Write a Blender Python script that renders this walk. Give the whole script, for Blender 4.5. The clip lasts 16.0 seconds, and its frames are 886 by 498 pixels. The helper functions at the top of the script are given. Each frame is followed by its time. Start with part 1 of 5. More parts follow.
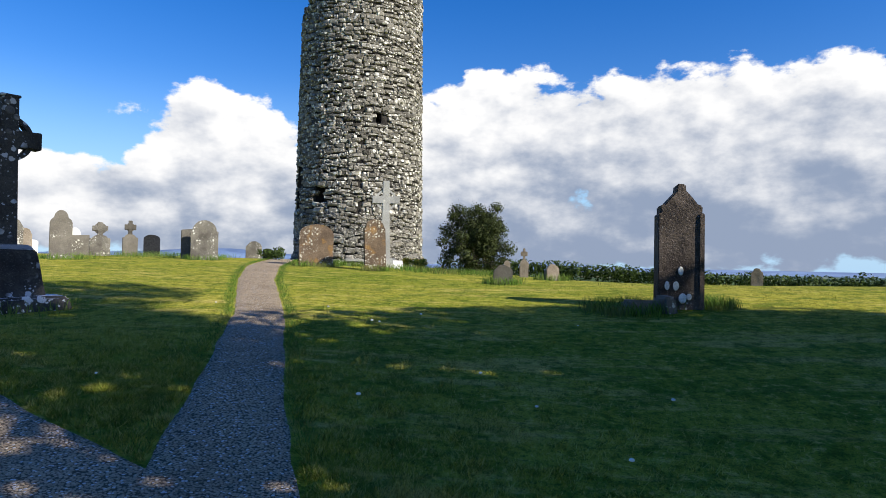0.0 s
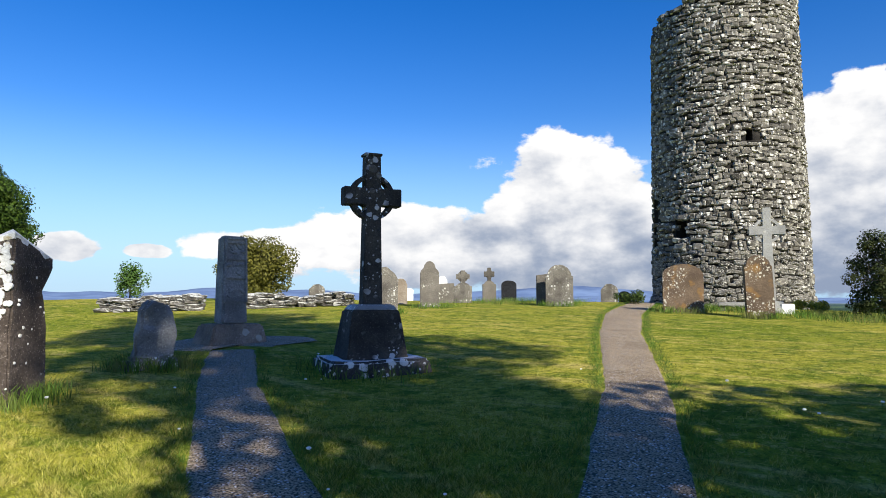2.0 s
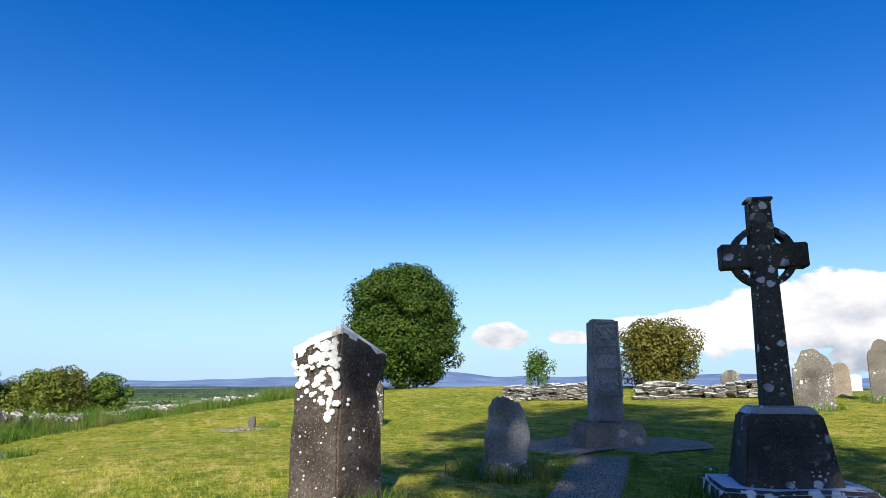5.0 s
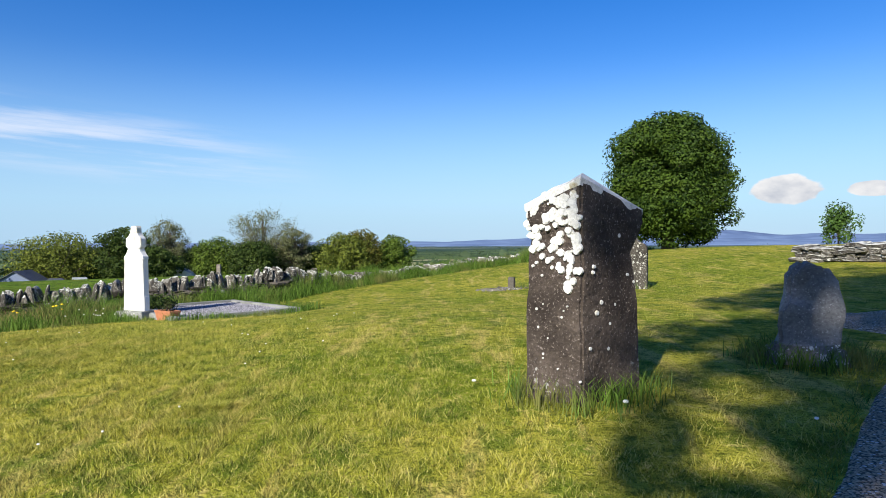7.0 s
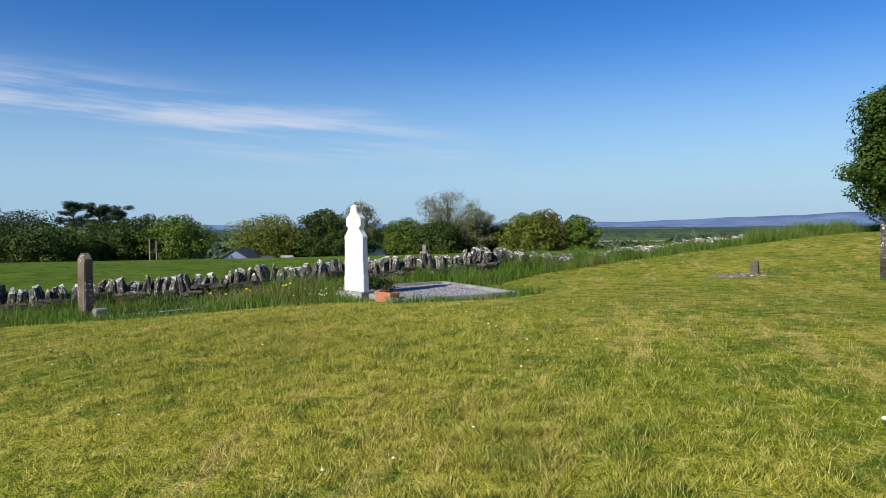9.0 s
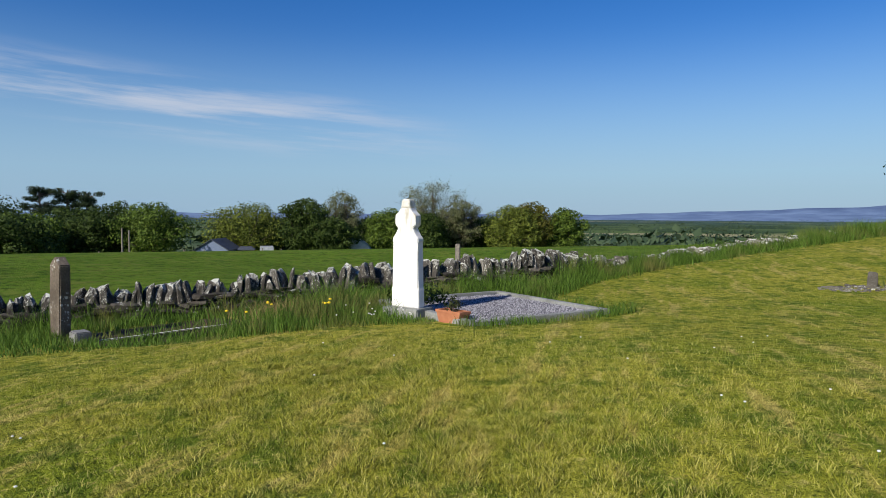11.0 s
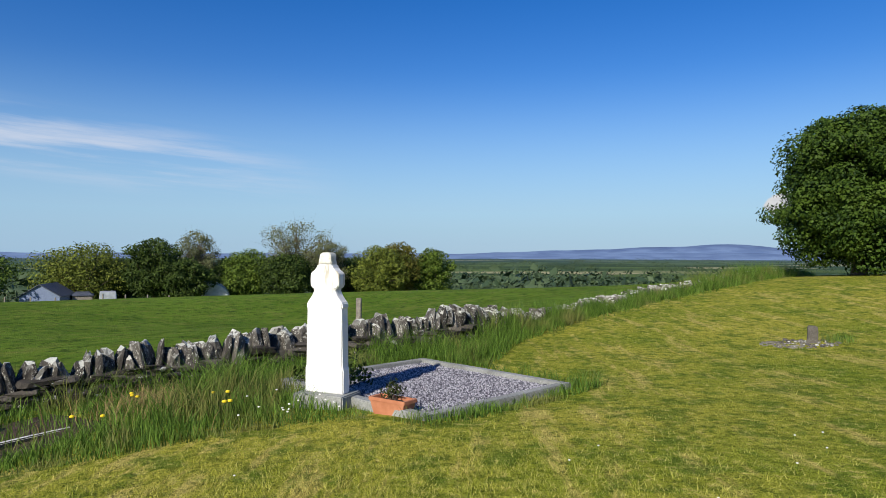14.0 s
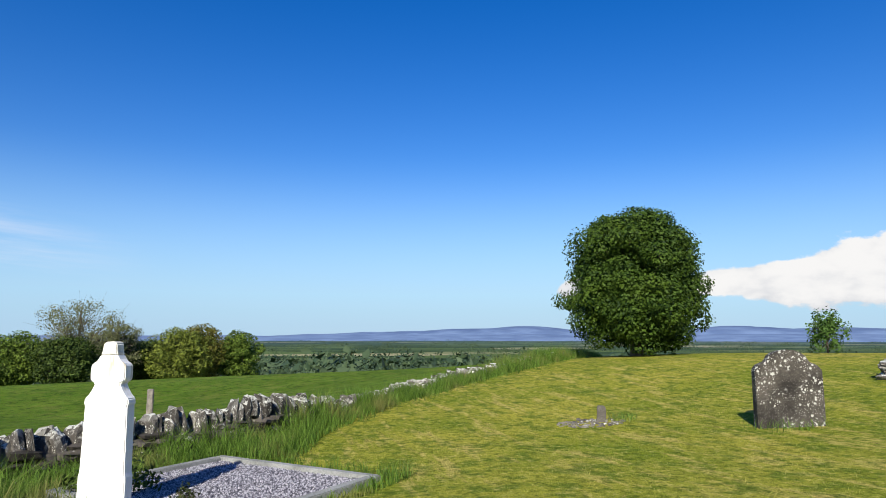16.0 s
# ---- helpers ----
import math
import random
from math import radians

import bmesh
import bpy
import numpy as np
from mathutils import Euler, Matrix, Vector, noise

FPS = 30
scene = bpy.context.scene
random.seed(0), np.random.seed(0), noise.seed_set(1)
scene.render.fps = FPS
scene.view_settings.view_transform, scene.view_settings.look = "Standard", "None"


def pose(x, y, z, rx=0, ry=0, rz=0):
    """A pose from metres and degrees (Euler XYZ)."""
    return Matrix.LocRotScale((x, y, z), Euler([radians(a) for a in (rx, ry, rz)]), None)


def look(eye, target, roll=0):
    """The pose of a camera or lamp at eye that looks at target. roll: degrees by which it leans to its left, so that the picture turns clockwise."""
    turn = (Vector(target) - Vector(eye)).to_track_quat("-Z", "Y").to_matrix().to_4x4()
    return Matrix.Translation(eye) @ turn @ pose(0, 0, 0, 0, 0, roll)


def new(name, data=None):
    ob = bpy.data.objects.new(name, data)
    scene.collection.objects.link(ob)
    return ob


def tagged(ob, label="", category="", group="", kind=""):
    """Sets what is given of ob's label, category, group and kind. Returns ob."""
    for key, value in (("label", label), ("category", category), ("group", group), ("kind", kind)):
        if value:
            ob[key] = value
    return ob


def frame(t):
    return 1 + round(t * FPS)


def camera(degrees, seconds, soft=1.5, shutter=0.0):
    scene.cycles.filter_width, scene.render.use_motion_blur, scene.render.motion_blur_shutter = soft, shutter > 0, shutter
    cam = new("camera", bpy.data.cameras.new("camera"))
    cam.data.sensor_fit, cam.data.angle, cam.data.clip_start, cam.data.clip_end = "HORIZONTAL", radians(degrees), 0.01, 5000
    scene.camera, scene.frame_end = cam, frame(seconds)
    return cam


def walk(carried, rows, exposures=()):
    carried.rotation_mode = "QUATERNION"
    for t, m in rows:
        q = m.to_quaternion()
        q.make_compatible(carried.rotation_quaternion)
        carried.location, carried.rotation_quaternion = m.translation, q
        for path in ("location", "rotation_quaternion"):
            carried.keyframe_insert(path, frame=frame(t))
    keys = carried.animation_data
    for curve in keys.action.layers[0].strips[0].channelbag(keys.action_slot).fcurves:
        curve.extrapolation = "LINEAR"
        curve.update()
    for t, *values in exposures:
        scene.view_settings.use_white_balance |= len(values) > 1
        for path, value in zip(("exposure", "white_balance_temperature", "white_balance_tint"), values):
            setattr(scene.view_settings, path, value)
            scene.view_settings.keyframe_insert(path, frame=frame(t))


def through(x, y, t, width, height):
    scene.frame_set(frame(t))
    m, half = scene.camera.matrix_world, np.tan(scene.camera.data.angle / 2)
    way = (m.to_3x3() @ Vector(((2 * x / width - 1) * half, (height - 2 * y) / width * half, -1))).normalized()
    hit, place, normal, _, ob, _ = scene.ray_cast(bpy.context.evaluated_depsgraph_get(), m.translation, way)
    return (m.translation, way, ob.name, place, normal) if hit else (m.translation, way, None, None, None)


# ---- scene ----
cam = camera(67.83, 16.0, soft=0.7)
ROWS = [
    (0.0, 0.014, -0.02, 1.127, 3.74, 1.35, 1.06), (0.5, -0.197, 0.327, 1.187, 13.1, 0.91, 0.77),
    (1.0, -0.388, 0.727, 1.222, 22.69, 0.6, 0.15), (1.5, -0.574, 1.095, 1.27, 30.0, 0.36, 0.07),
    (2.0, -0.718, 1.403, 1.344, 33.32, 4.24, 0.02), (2.5, -0.779, 1.698, 1.377, 40.06, 9.91, -0.15),
    (3.0, -0.793, 1.867, 1.403, 40.98, 11.35, 0.06), (3.5, -0.793, 2.031, 1.457, 39.09, 12.29, 0.2),
    (4.0, -0.947, 2.359, 1.432, 47.46, 13.25, -0.31), (4.5, -1.226, 2.559, 1.444, 60.21, 13.77, -0.1),
    (6.8, -2.294, 3.094, 1.473, 86.93, -0.33, -0.22), (7.0, -2.434, 3.084, 1.476, 90.84, -0.62, -0.33),
    (7.5, -2.669, 2.998, 1.466, 98.86, -1.29, -0.07), (8.0, -2.948, 2.904, 1.485, 102.45, -1.71, -0.32),
    (8.5, -3.13, 2.6, 1.44, 106.35, -2.05, -0.5), (11.0, -5.405, 0.005, 1.585, 103.92, -3.02, 0.3),
    (11.5, -5.817, -0.18, 1.589, 103.53, -1.78, 0.3), (12.0, -6.186, -0.474, 1.609, 101.67, -0.91, 0.36),
    (12.5, -6.49, -0.704, 1.676, 98.99, -0.44, 0.23), (13.0, -6.768, -0.836, 1.752, 98.74, -0.2, 0.28),
    (13.5, -7.042, -1.052, 1.756, 98.64, 0.15, 0.12), (14.0, -7.171, -1.261, 1.793, 91.79, 0.43, 0.19),
    (14.5, -7.282, -1.338, 1.775, 88.02, 1.67, -0.09), (15.0, -7.313, -1.345, 1.789, 86.37, 3.19, -0.32),
    (15.5, -7.313, -1.33, 1.854, 80.65, 5.42, 0.24), (16.0, -7.229, -1.232, 1.863, 75.71, 7.52, 0.05)]


def eye_pose(x, y, z, yaw, pitch, roll):
    a, p = radians(yaw), radians(pitch)
    ahead = (-math.sin(a) * math.cos(p), math.cos(a) * math.cos(p), math.sin(p))
    return look((x, y, z), (x + ahead[0], y + ahead[1], z + ahead[2]), roll)


walk(cam, [(t, eye_pose(*r)) for t, *r in ROWS], [(0.0, 0.62), (1.5, 0.6), (3.5, 0.62), (4.7, 0.67), (7.0, 0.52), (8.5, 0.31), (11.0, 0.0), (13.0, 0.04), (14.5, 0.26), (16.0, 0.42)])

# ---- light ----
SUN_AZ = math.atan2(0.89, -0.45)      # from +y towards +x
SUN_EL = radians(33)
sun = new("sun", bpy.data.lights.new("sun", "SUN"))
sun.data.energy, sun.data.angle, sun.data.color = 5.0, radians(0.55), (1.0, 0.93, 0.8)
sun.matrix_world = look((0, 0, 0), (-math.sin(SUN_AZ) * math.cos(SUN_EL), -math.cos(SUN_AZ) * math.cos(SUN_EL), -math.sin(SUN_EL)))


def set_operation(n, v):
    n.operation = v


def set_use_clamp(n, v):
    n.use_clamp = v


def set_feature(n, v):
    n.feature = v


def set_interpolation_type(n, v):
    n.interpolation_type = v


def set_sky_type(n, v):
    n.sky_type = v


def set_sun_disc(n, v):
    n.sun_disc = v


def set_sun_elevation(n, v):
    n.sun_elevation = v


def set_sun_rotation(n, v):
    n.sun_rotation = v


def set_air_density(n, v):
    n.air_density = v


def set_dust_density(n, v):
    n.dust_density = v


def set_ozone_density(n, v):
    n.ozone_density = v


SETTERS = {"operation": set_operation, "use_clamp": set_use_clamp, "feature": set_feature, "interpolation_type": set_interpolation_type, "sky_type": set_sky_type, "sun_disc": set_sun_disc, "sun_elevation": set_sun_elevation, "sun_rotation": set_sun_rotation, "air_density": set_air_density, "dust_density": set_dust_density, "ozone_density": set_ozone_density}


class Nodes:
    """Short-hand for node trees."""

    def __init__(self, tree):
        self.t = tree
        self.t.nodes.clear()

    def put(self, sock, v):
        if v is None:
            return
        if isinstance(v, bpy.types.NodeSocket):
            self.t.links.new(v, sock)
        elif sock.type == "RGBA" and not isinstance(v, (int, float)):
            sock.default_value = (*v, 1) if len(v) == 3 else v
        else:
            sock.default_value = v

    def add(self, kind, ins=(), out=0, **props):
        n = self.t.nodes.new(kind)
        for k, v in props.items():
            SETTERS[k](n, v)
        for k, v in dict(ins).items():
            self.put(n.inputs[k], v)
        return n.outputs[out] if len(n.outputs) else n

    def math(self, op, a, b=None, c=None, clamp=False):
        return self.add("ShaderNodeMath", {0: a, 1: b, 2: c}, operation=op, use_clamp=clamp)

    def noise(self, vec, scale, detail=4.0, rough=0.55, out=0, **kw):
        return self.add("ShaderNodeTexNoise", {"Vector": vec, "Scale": scale, "Detail": detail, "Roughness": rough}, out, **kw)

    def voronoi(self, vec, scale, out=0, feature="F1"):
        return self.add("ShaderNodeTexVoronoi", {"Vector": vec, "Scale": scale}, out, feature=feature)

    def step(self, v, a, b):
        return self.add("ShaderNodeMapRange", {"Value": v, "From Min": a, "From Max": b, "To Min": 0.0, "To Max": 1.0}, interpolation_type="SMOOTHSTEP")

    def mix(self, f, a, b, blend="MIX"):
        n = self.t.nodes.new("ShaderNodeMix")
        n.data_type, n.blend_type = "RGBA", blend
        self.put(n.inputs[0], f), self.put(n.inputs[6], a), self.put(n.inputs[7], b)
        return n.outputs[2]

    def scaled(self, vec, s):
        return self.add("ShaderNodeMapping", {"Vector": vec, "Scale": s})


def build_sky():
    w = bpy.data.worlds.new("sky")
    scene.world = w
    w.use_nodes = True
    n = Nodes(w.node_tree)
    sky = n.add("ShaderNodeTexSky", sky_type="NISHITA", sun_disc=False, sun_elevation=SUN_EL, sun_rotation=SUN_AZ, air_density=1.0, dust_density=0.3, ozone_density=2.5)
    way = n.add("ShaderNodeTexCoord", out=0)
    sep = n.t.nodes.new("ShaderNodeSeparateXYZ")
    n.put(sep.inputs[0], way)
    x, y, z = sep.outputs
    az = n.math("MULTIPLY", n.math("ARCTAN2", n.math("MULTIPLY", x, -1.0), y), 57.2958)
    el = n.math("MULTIPLY", n.math("ARCSINE", z), 57.2958)
    flat = n.add("ShaderNodeCombineXYZ", {0: n.math("MULTIPLY", az, 0.1), 1: n.math("MULTIPLY", el, 0.16), 2: 0.0})
    billow = n.noise(flat, 1.5, 9.0, 0.56)
    up = n.add("ShaderNodeVectorMath", {0: flat, 1: (-0.12, 0.22, 0.0)}, operation="ADD")
    billow_up = n.noise(up, 1.5, 5.0, 0.5)
    cover = None
    # banks of cumulus: azimuth, elevation, half width, half height (degrees)
    for a, e, ra, re in ((22, 7.6, 9, 7.2), (37, 5.0, 14, 3.4), (49, 4.3, 6.5, 2.0), (57.6, 3.7, 2.0, 0.7), (63.3, 3.7, 2.9, 1.3), (0, 8.5, 13, 9), (-20, 8.0, 17, 9.5), (-44, 7.0, 18, 8), (-95, 9, 28, 7), (-150, 8, 22, 6), (3, 2.5, 46, 3.0), (45.5, 5.0, 4.6, 1.4)):
        da = n.math("DIVIDE", n.math("SUBTRACT", az, float(a)), float(ra))
        de = n.math("DIVIDE", n.math("SUBTRACT", el, float(e)), float(re))
        d = n.math("SUBTRACT", 1.0, n.math("SQRT", n.math("ADD", n.math("MULTIPLY", da, da), n.math("MULTIPLY", de, de))))
        cover = d if cover is None else n.math("MAXIMUM", cover, d)
    dense = n.math("ADD", n.math("MULTIPLY", cover, 0.62), n.math("MULTIPLY", n.math("SUBTRACT", billow, 0.55), 0.95))
    alpha = n.step(dense, 0.0, 0.07)
    # lit tops, grey-blue bases
    lit = n.math("ADD", n.math("MULTIPLY", n.math("SUBTRACT", billow, billow_up), 2.6), n.math("MULTIPLY", n.math("SUBTRACT", el, n.math("SUBTRACT", 6.5, n.math("MULTIPLY", n.step(az, 26.0, 44.0), 7.0))), 0.085))
    right = n.step(az, 12.0, -12.0)
    lit = n.math("SUBTRACT", lit, n.math("MULTIPLY", right, 0.38))
    tone = n.step(lit, -0.8, 0.68)
    cloud = n.mix(tone, (0.3, 0.37, 0.51), (1.06, 1.05, 1.04))
    # thin streaks of high cloud to the west
    streak = n.noise(n.add("ShaderNodeCombineXYZ", {0: n.math("MULTIPLY", az, 0.035), 1: n.math("ADD", n.math("MULTIPLY", el, 0.42), n.math("MULTIPLY", az, -0.022)), 2: 3.0}), 1.6, 6.0, 0.6)
    west = n.math("MULTIPLY", n.step(az, 98.0, 118.0), n.step(n.math("ABSOLUTE", n.math("SUBTRACT", el, n.math("ADD", 6.6, n.math("MULTIPLY", n.math("SUBTRACT", az, 106.0), 0.09)))), 3.5, 0.3))
    veil = n.math("MULTIPLY", n.math("MULTIPLY", n.step(streak, 0.38, 0.68), west), 0.75)
    lowhaze = n.math("MULTIPLY", n.step(el, 16.0, 0.0), 0.85)
    deep = n.add("ShaderNodeHueSaturation", {"Saturation": 1.45, "Value": 1.22, "Hue": 0.517, "Color": sky})
    sky_bg = n.add("ShaderNodeBackground", {"Color": deep, "Strength": 0.088})
    haze_bg = n.add("ShaderNodeBackground", {"Color": (0.4, 0.67, 1.0), "Strength": 0.66})
    veil_bg = n.add("ShaderNodeBackground", {"Color": (0.8, 0.86, 1.0), "Strength": 0.72})
    cloud_bg = n.add("ShaderNodeBackground", {"Color": cloud, "Strength": 0.66})
    s = n.add("ShaderNodeMixShader", {0: lowhaze, 1: sky_bg, 2: haze_bg})
    s = n.add("ShaderNodeMixShader", {0: veil, 1: s, 2: veil_bg})
    s = n.add("ShaderNodeMixShader", {0: alpha, 1: s, 2: cloud_bg})
    n.add("ShaderNodeOutputWorld", {0: s})


build_sky()


# ---- materials ----
def material(name, rough=0.9):
    m = bpy.data.materials.new(name)
    m.use_nodes = True
    n = Nodes(m.node_tree)
    p = n.t.nodes.new("ShaderNodeBsdfPrincipled")
    out = n.t.nodes.new("ShaderNodeOutputMaterial")
    n.t.links.new(p.outputs[0], out.inputs[0])
    p.inputs["Roughness"].default_value = rough
    p.inputs["Specular IOR Level"].default_value = 0.25
    return m, n, p


def place_vec(n, kind=3):
    return n.add("ShaderNodeTexCoord", out=kind)


def stone(name, dark, light, lichen=(0.75, 0.76, 0.7), amount=0.0, spot=9.0, fleck=0.3, second=None, bump=0.5, vary=0.0, crust=0.0):
    """Weathered stone with grain, stains and round lichen spots."""
    m, n, p = material(name, 0.92)
    dark, light = [x * 0.8 for x in dark], [x * 0.86 for x in light]
    v = place_vec(n)
    if vary:
        info = n.math("FRACT", n.math("ADD", n.add("ShaderNodeObjectInfo", out=5), n.add("ShaderNodeNewGeometry", out=8)))
        v = n.add("ShaderNodeVectorMath", {0: v, 1: n.add("ShaderNodeCombineXYZ", {0: n.math("MULTIPLY", info, 37.0), 1: info, 2: 0.0})}, operation="ADD")
    big, fine = n.noise(v, 2.3, 5), n.noise(v, 38.0, 4, 0.7)
    c = n.mix(n.step(big, 0.3, 0.7), dark, light)
    c = n.mix(n.math("MULTIPLY", n.step(fine, 0.35, 0.75), 0.6), c, [x * 0.45 for x in dark])
    c = n.mix(n.math("MULTIPLY", n.step(n.noise(v, 70.0, 2), 0.58, 0.75), fleck), c, [min(1, x * 1.6 + 0.1) for x in light])
    if vary:
        c = n.mix(vary, c, n.mix(n.math("FRACT", n.math("MULTIPLY", info, 7.3)), [x * 0.5 for x in dark], [min(1, x * 1.5) for x in light]))
    if second:
        c = n.mix(n.math("MULTIPLY", n.step(n.noise(v, 4.3, 5), 0.52, 0.68), 0.75), c, second)
    if amount:
        warp = n.add("ShaderNodeVectorMath", {0: v, 1: n.add("ShaderNodeVectorMath", {0: n.noise(v, 14.0, 3, out=1), 1: (0.06, 0.06, 0.06)}, operation="MULTIPLY")}, operation="ADD")
        patch = n.step(n.noise(v, 1.9, 3), 0.66 - amount * 0.5, 0.78 - amount * 0.5)
        for s, lim in ((spot, 0.36), (spot * 2.6, 0.3)):
            d = n.voronoi(warp, s)
            pick = n.add("ShaderNodeSeparateColor", {0: n.voronoi(warp, s, out=1)}, 0)
            on = n.math("MULTIPLY", n.math("MULTIPLY", n.step(d, lim, lim - 0.07), n.step(pick, 0.62 - amount * 0.5, 0.64 - amount * 0.5)), patch)
            c = n.mix(n.math("MULTIPLY", on, 0.9), c, lichen)
    if crust:
        nz = n.t.nodes.new("ShaderNodeSeparateXYZ")
        n.put(nz.inputs[0], n.add("ShaderNodeNewGeometry", out=1))
        on = n.math("MULTIPLY", n.step(nz.outputs[2], 0.35, 0.8), n.step(n.noise(n.add("ShaderNodeNewGeometry", out=0), 7.0, 4), 0.62 - 0.3 * crust, 0.7 - 0.3 * crust))
        c = n.mix(n.math("MULTIPLY", on, 0.9), c, lichen)
    n.put(p.inputs["Base Color"], c)
    h = n.math("ADD", n.math("MULTIPLY", big, 0.5), n.math("ADD", fine, n.math("MULTIPLY", n.noise(v, 11.0, 4), 1.2)))
    n.put(p.inputs["Normal"], n.add("ShaderNodeBump", {"Strength": bump, "Distance": 0.02, "Height": h}))
    return m


def lawn_colour(n, v):
    """Mown grass: green and straw in mower streaks, patches and small tufts."""
    n1, n2 = n.noise(v, 0.35, 5), n.noise(v, 2.6, 5, 0.65)
    mow = n.noise(n.add("ShaderNodeMapping", {"Vector": v, "Rotation": (0, 0, 0.95), "Scale": (0.55, 3.2, 1)}), 1.1, 6, 0.7)
    tuft, fine = n.noise(v, 9.0, 7, 0.8), n.noise(v, 42.0, 4, 0.8)
    c = n.mix(n.step(n1, 0.3, 0.7), (0.23, 0.285, 0.024), (0.44, 0.41, 0.055))
    c = n.mix(n.math("MULTIPLY", n.step(mow, 0.5, 0.64), 0.85), c, (0.6, 0.48, 0.14))
    c = n.mix(n.math("MULTIPLY", n.step(n2, 0.48, 0.62), 0.75), c, (0.115, 0.185, 0.018))
    c = n.mix(n.math("MULTIPLY", n.step(tuft, 0.5, 0.59), 0.62), c, (0.065, 0.1, 0.01))
    c = n.mix(n.math("MULTIPLY", n.step(tuft, 0.46, 0.37), 0.7), c, (0.62, 0.52, 0.16))
    return n.mix(n.math("MULTIPLY", n.step(fine, 0.52, 0.62), 0.6), c, (0.05, 0.066, 0.01))


def lawn_material(name, pasture=False):
    m, n, p = material(name, 1.0)
    v = n.add("ShaderNodeNewGeometry", out=0)
    n1, n2 = n.noise(v, 0.35, 5), n.noise(v, 2.6, 5, 0.65)
    mow = n.noise(n.add("ShaderNodeMapping", {"Vector": v, "Rotation": (0, 0, 0.95), "Scale": (0.55, 3.2, 1)}), 1.1, 4, 0.6)
    fine = n.noise(v, 45.0, 3, 0.7)
    if pasture:
        c = n.mix(n.step(n1, 0.3, 0.7), (0.075, 0.15, 0.012), (0.13, 0.22, 0.022))
        c = n.mix(n.math("MULTIPLY", n.step(n2, 0.4, 0.7), 0.6), c, (0.17, 0.2, 0.03))
        c = n.mix(n.math("MULTIPLY", n.step(n.noise(v, 2.2, 8, 0.85), 0.49, 0.58), 0.8), c, (0.03, 0.065, 0.008))
        c = n.mix(n.math("MULTIPLY", n.step(n.noise(v, 0.9, 5, 0.7), 0.52, 0.66), 0.5), c, (0.2, 0.21, 0.045))
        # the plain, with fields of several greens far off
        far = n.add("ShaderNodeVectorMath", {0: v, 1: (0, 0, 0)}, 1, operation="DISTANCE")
        cell = n.voronoi(n.add("ShaderNodeMapping", {"Vector": v, "Scale": (0.008, 0.005, 0.0)}), 1.0, out=1)
        tint = n.add("ShaderNodeSeparateColor", {0: cell}, 0)
        fields = n.mix(n.step(tint, 0.1, 0.9), (0.028, 0.055, 0.018), (0.095, 0.14, 0.04))
        fields = n.mix(n.step(tint, 0.8, 0.95), fields, (0.3, 0.28, 0.15))
        c = n.mix(n.step(far, 110.0, 260.0), c, fields)
        # painted haze: the plain's colour turns blue-grey with distance
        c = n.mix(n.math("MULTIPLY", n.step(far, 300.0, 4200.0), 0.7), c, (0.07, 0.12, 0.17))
    else:
        c = lawn_colour(n, v)
    n.put(p.inputs["Base Color"], c)
    n.put(p.inputs["Normal"], n.add("ShaderNodeBump", {"Strength": 0.9, "Distance": 0.05, "Height": n.math("ADD", n.math("MULTIPLY", n.noise(v, 9.0, 5, 0.7), 1.6), n.math("ADD", fine, n2))}))
    p.inputs["Specular IOR Level"].default_value = 0.05
    return m


def leaf_material(name, a, b, c2=None, through=0.35):
    m, n, p = material(name, 0.6)
    r = n.add("ShaderNodeNewGeometry", out=8)
    a, b, through = [x * 0.85 for x in a], [x * 0.9 for x in b], through * 0.5
    c = n.mix(r, a, b)
    if c2:
        c = n.mix(n.step(n.noise(n.add("ShaderNodeNewGeometry", out=0), 1.3, 3), 0.5, 0.68), c, c2)
    n.put(p.inputs["Base Color"], c)
    p.inputs["Specular IOR Level"].default_value = 0.15
    tr = n.add("ShaderNodeBsdfTranslucent", {"Color": c})
    out = [x for x in n.t.nodes if x.bl_idname == "ShaderNodeOutputMaterial"][0]
    n.t.links.new(n.add("ShaderNodeMixShader", {0: through, 1: p.outputs[0], 2: tr}), out.inputs[0])
    return m


def gravel_material(name, a, b, scale=55.0):
    m, n, p = material(name, 0.9)
    v = n.add("ShaderNodeNewGeometry", out=0)
    cell = n.add("ShaderNodeSeparateColor", {0: n.voronoi(v, scale, out=1)}, 0)
    d = n.voronoi(v, scale)
    c = n.mix(cell, a, b)
    c = n.mix(n.math("MULTIPLY", n.step(n.noise(v, 1.2, 4), 0.45, 0.7), 0.45), c, [x * 0.55 for x in a])
    c = n.mix(n.step(cell, 0.9, 0.93), c, (0.62, 0.6, 0.58))
    c = n.mix(n.step(d, 0.42, 0.75), c, [x * 0.25 for x in a])
    n.put(p.inputs["Base Color"], c)
    n.put(p.inputs["Normal"], n.add("ShaderNodeBump", {"Strength": 1.0, "Distance": 0.012, "Height": n.math("SUBTRACT", 1.0, d)}))
    return m


def plain(name, a, b, rough=0.7, scale=6.0, bump=0.15, metal=0.0):
    m, n, p = material(name, rough)
    v = place_vec(n)
    f = n.noise(v, scale, 5, 0.6)
    n.put(p.inputs["Base Color"], n.mix(n.step(f, 0.3, 0.7), a, b))
    n.put(p.inputs["Normal"], n.add("ShaderNodeBump", {"Strength": bump, "Distance": 0.01, "Height": n.noise(v, scale * 9, 4)}))
    p.inputs["Metallic"].default_value = metal
    return m


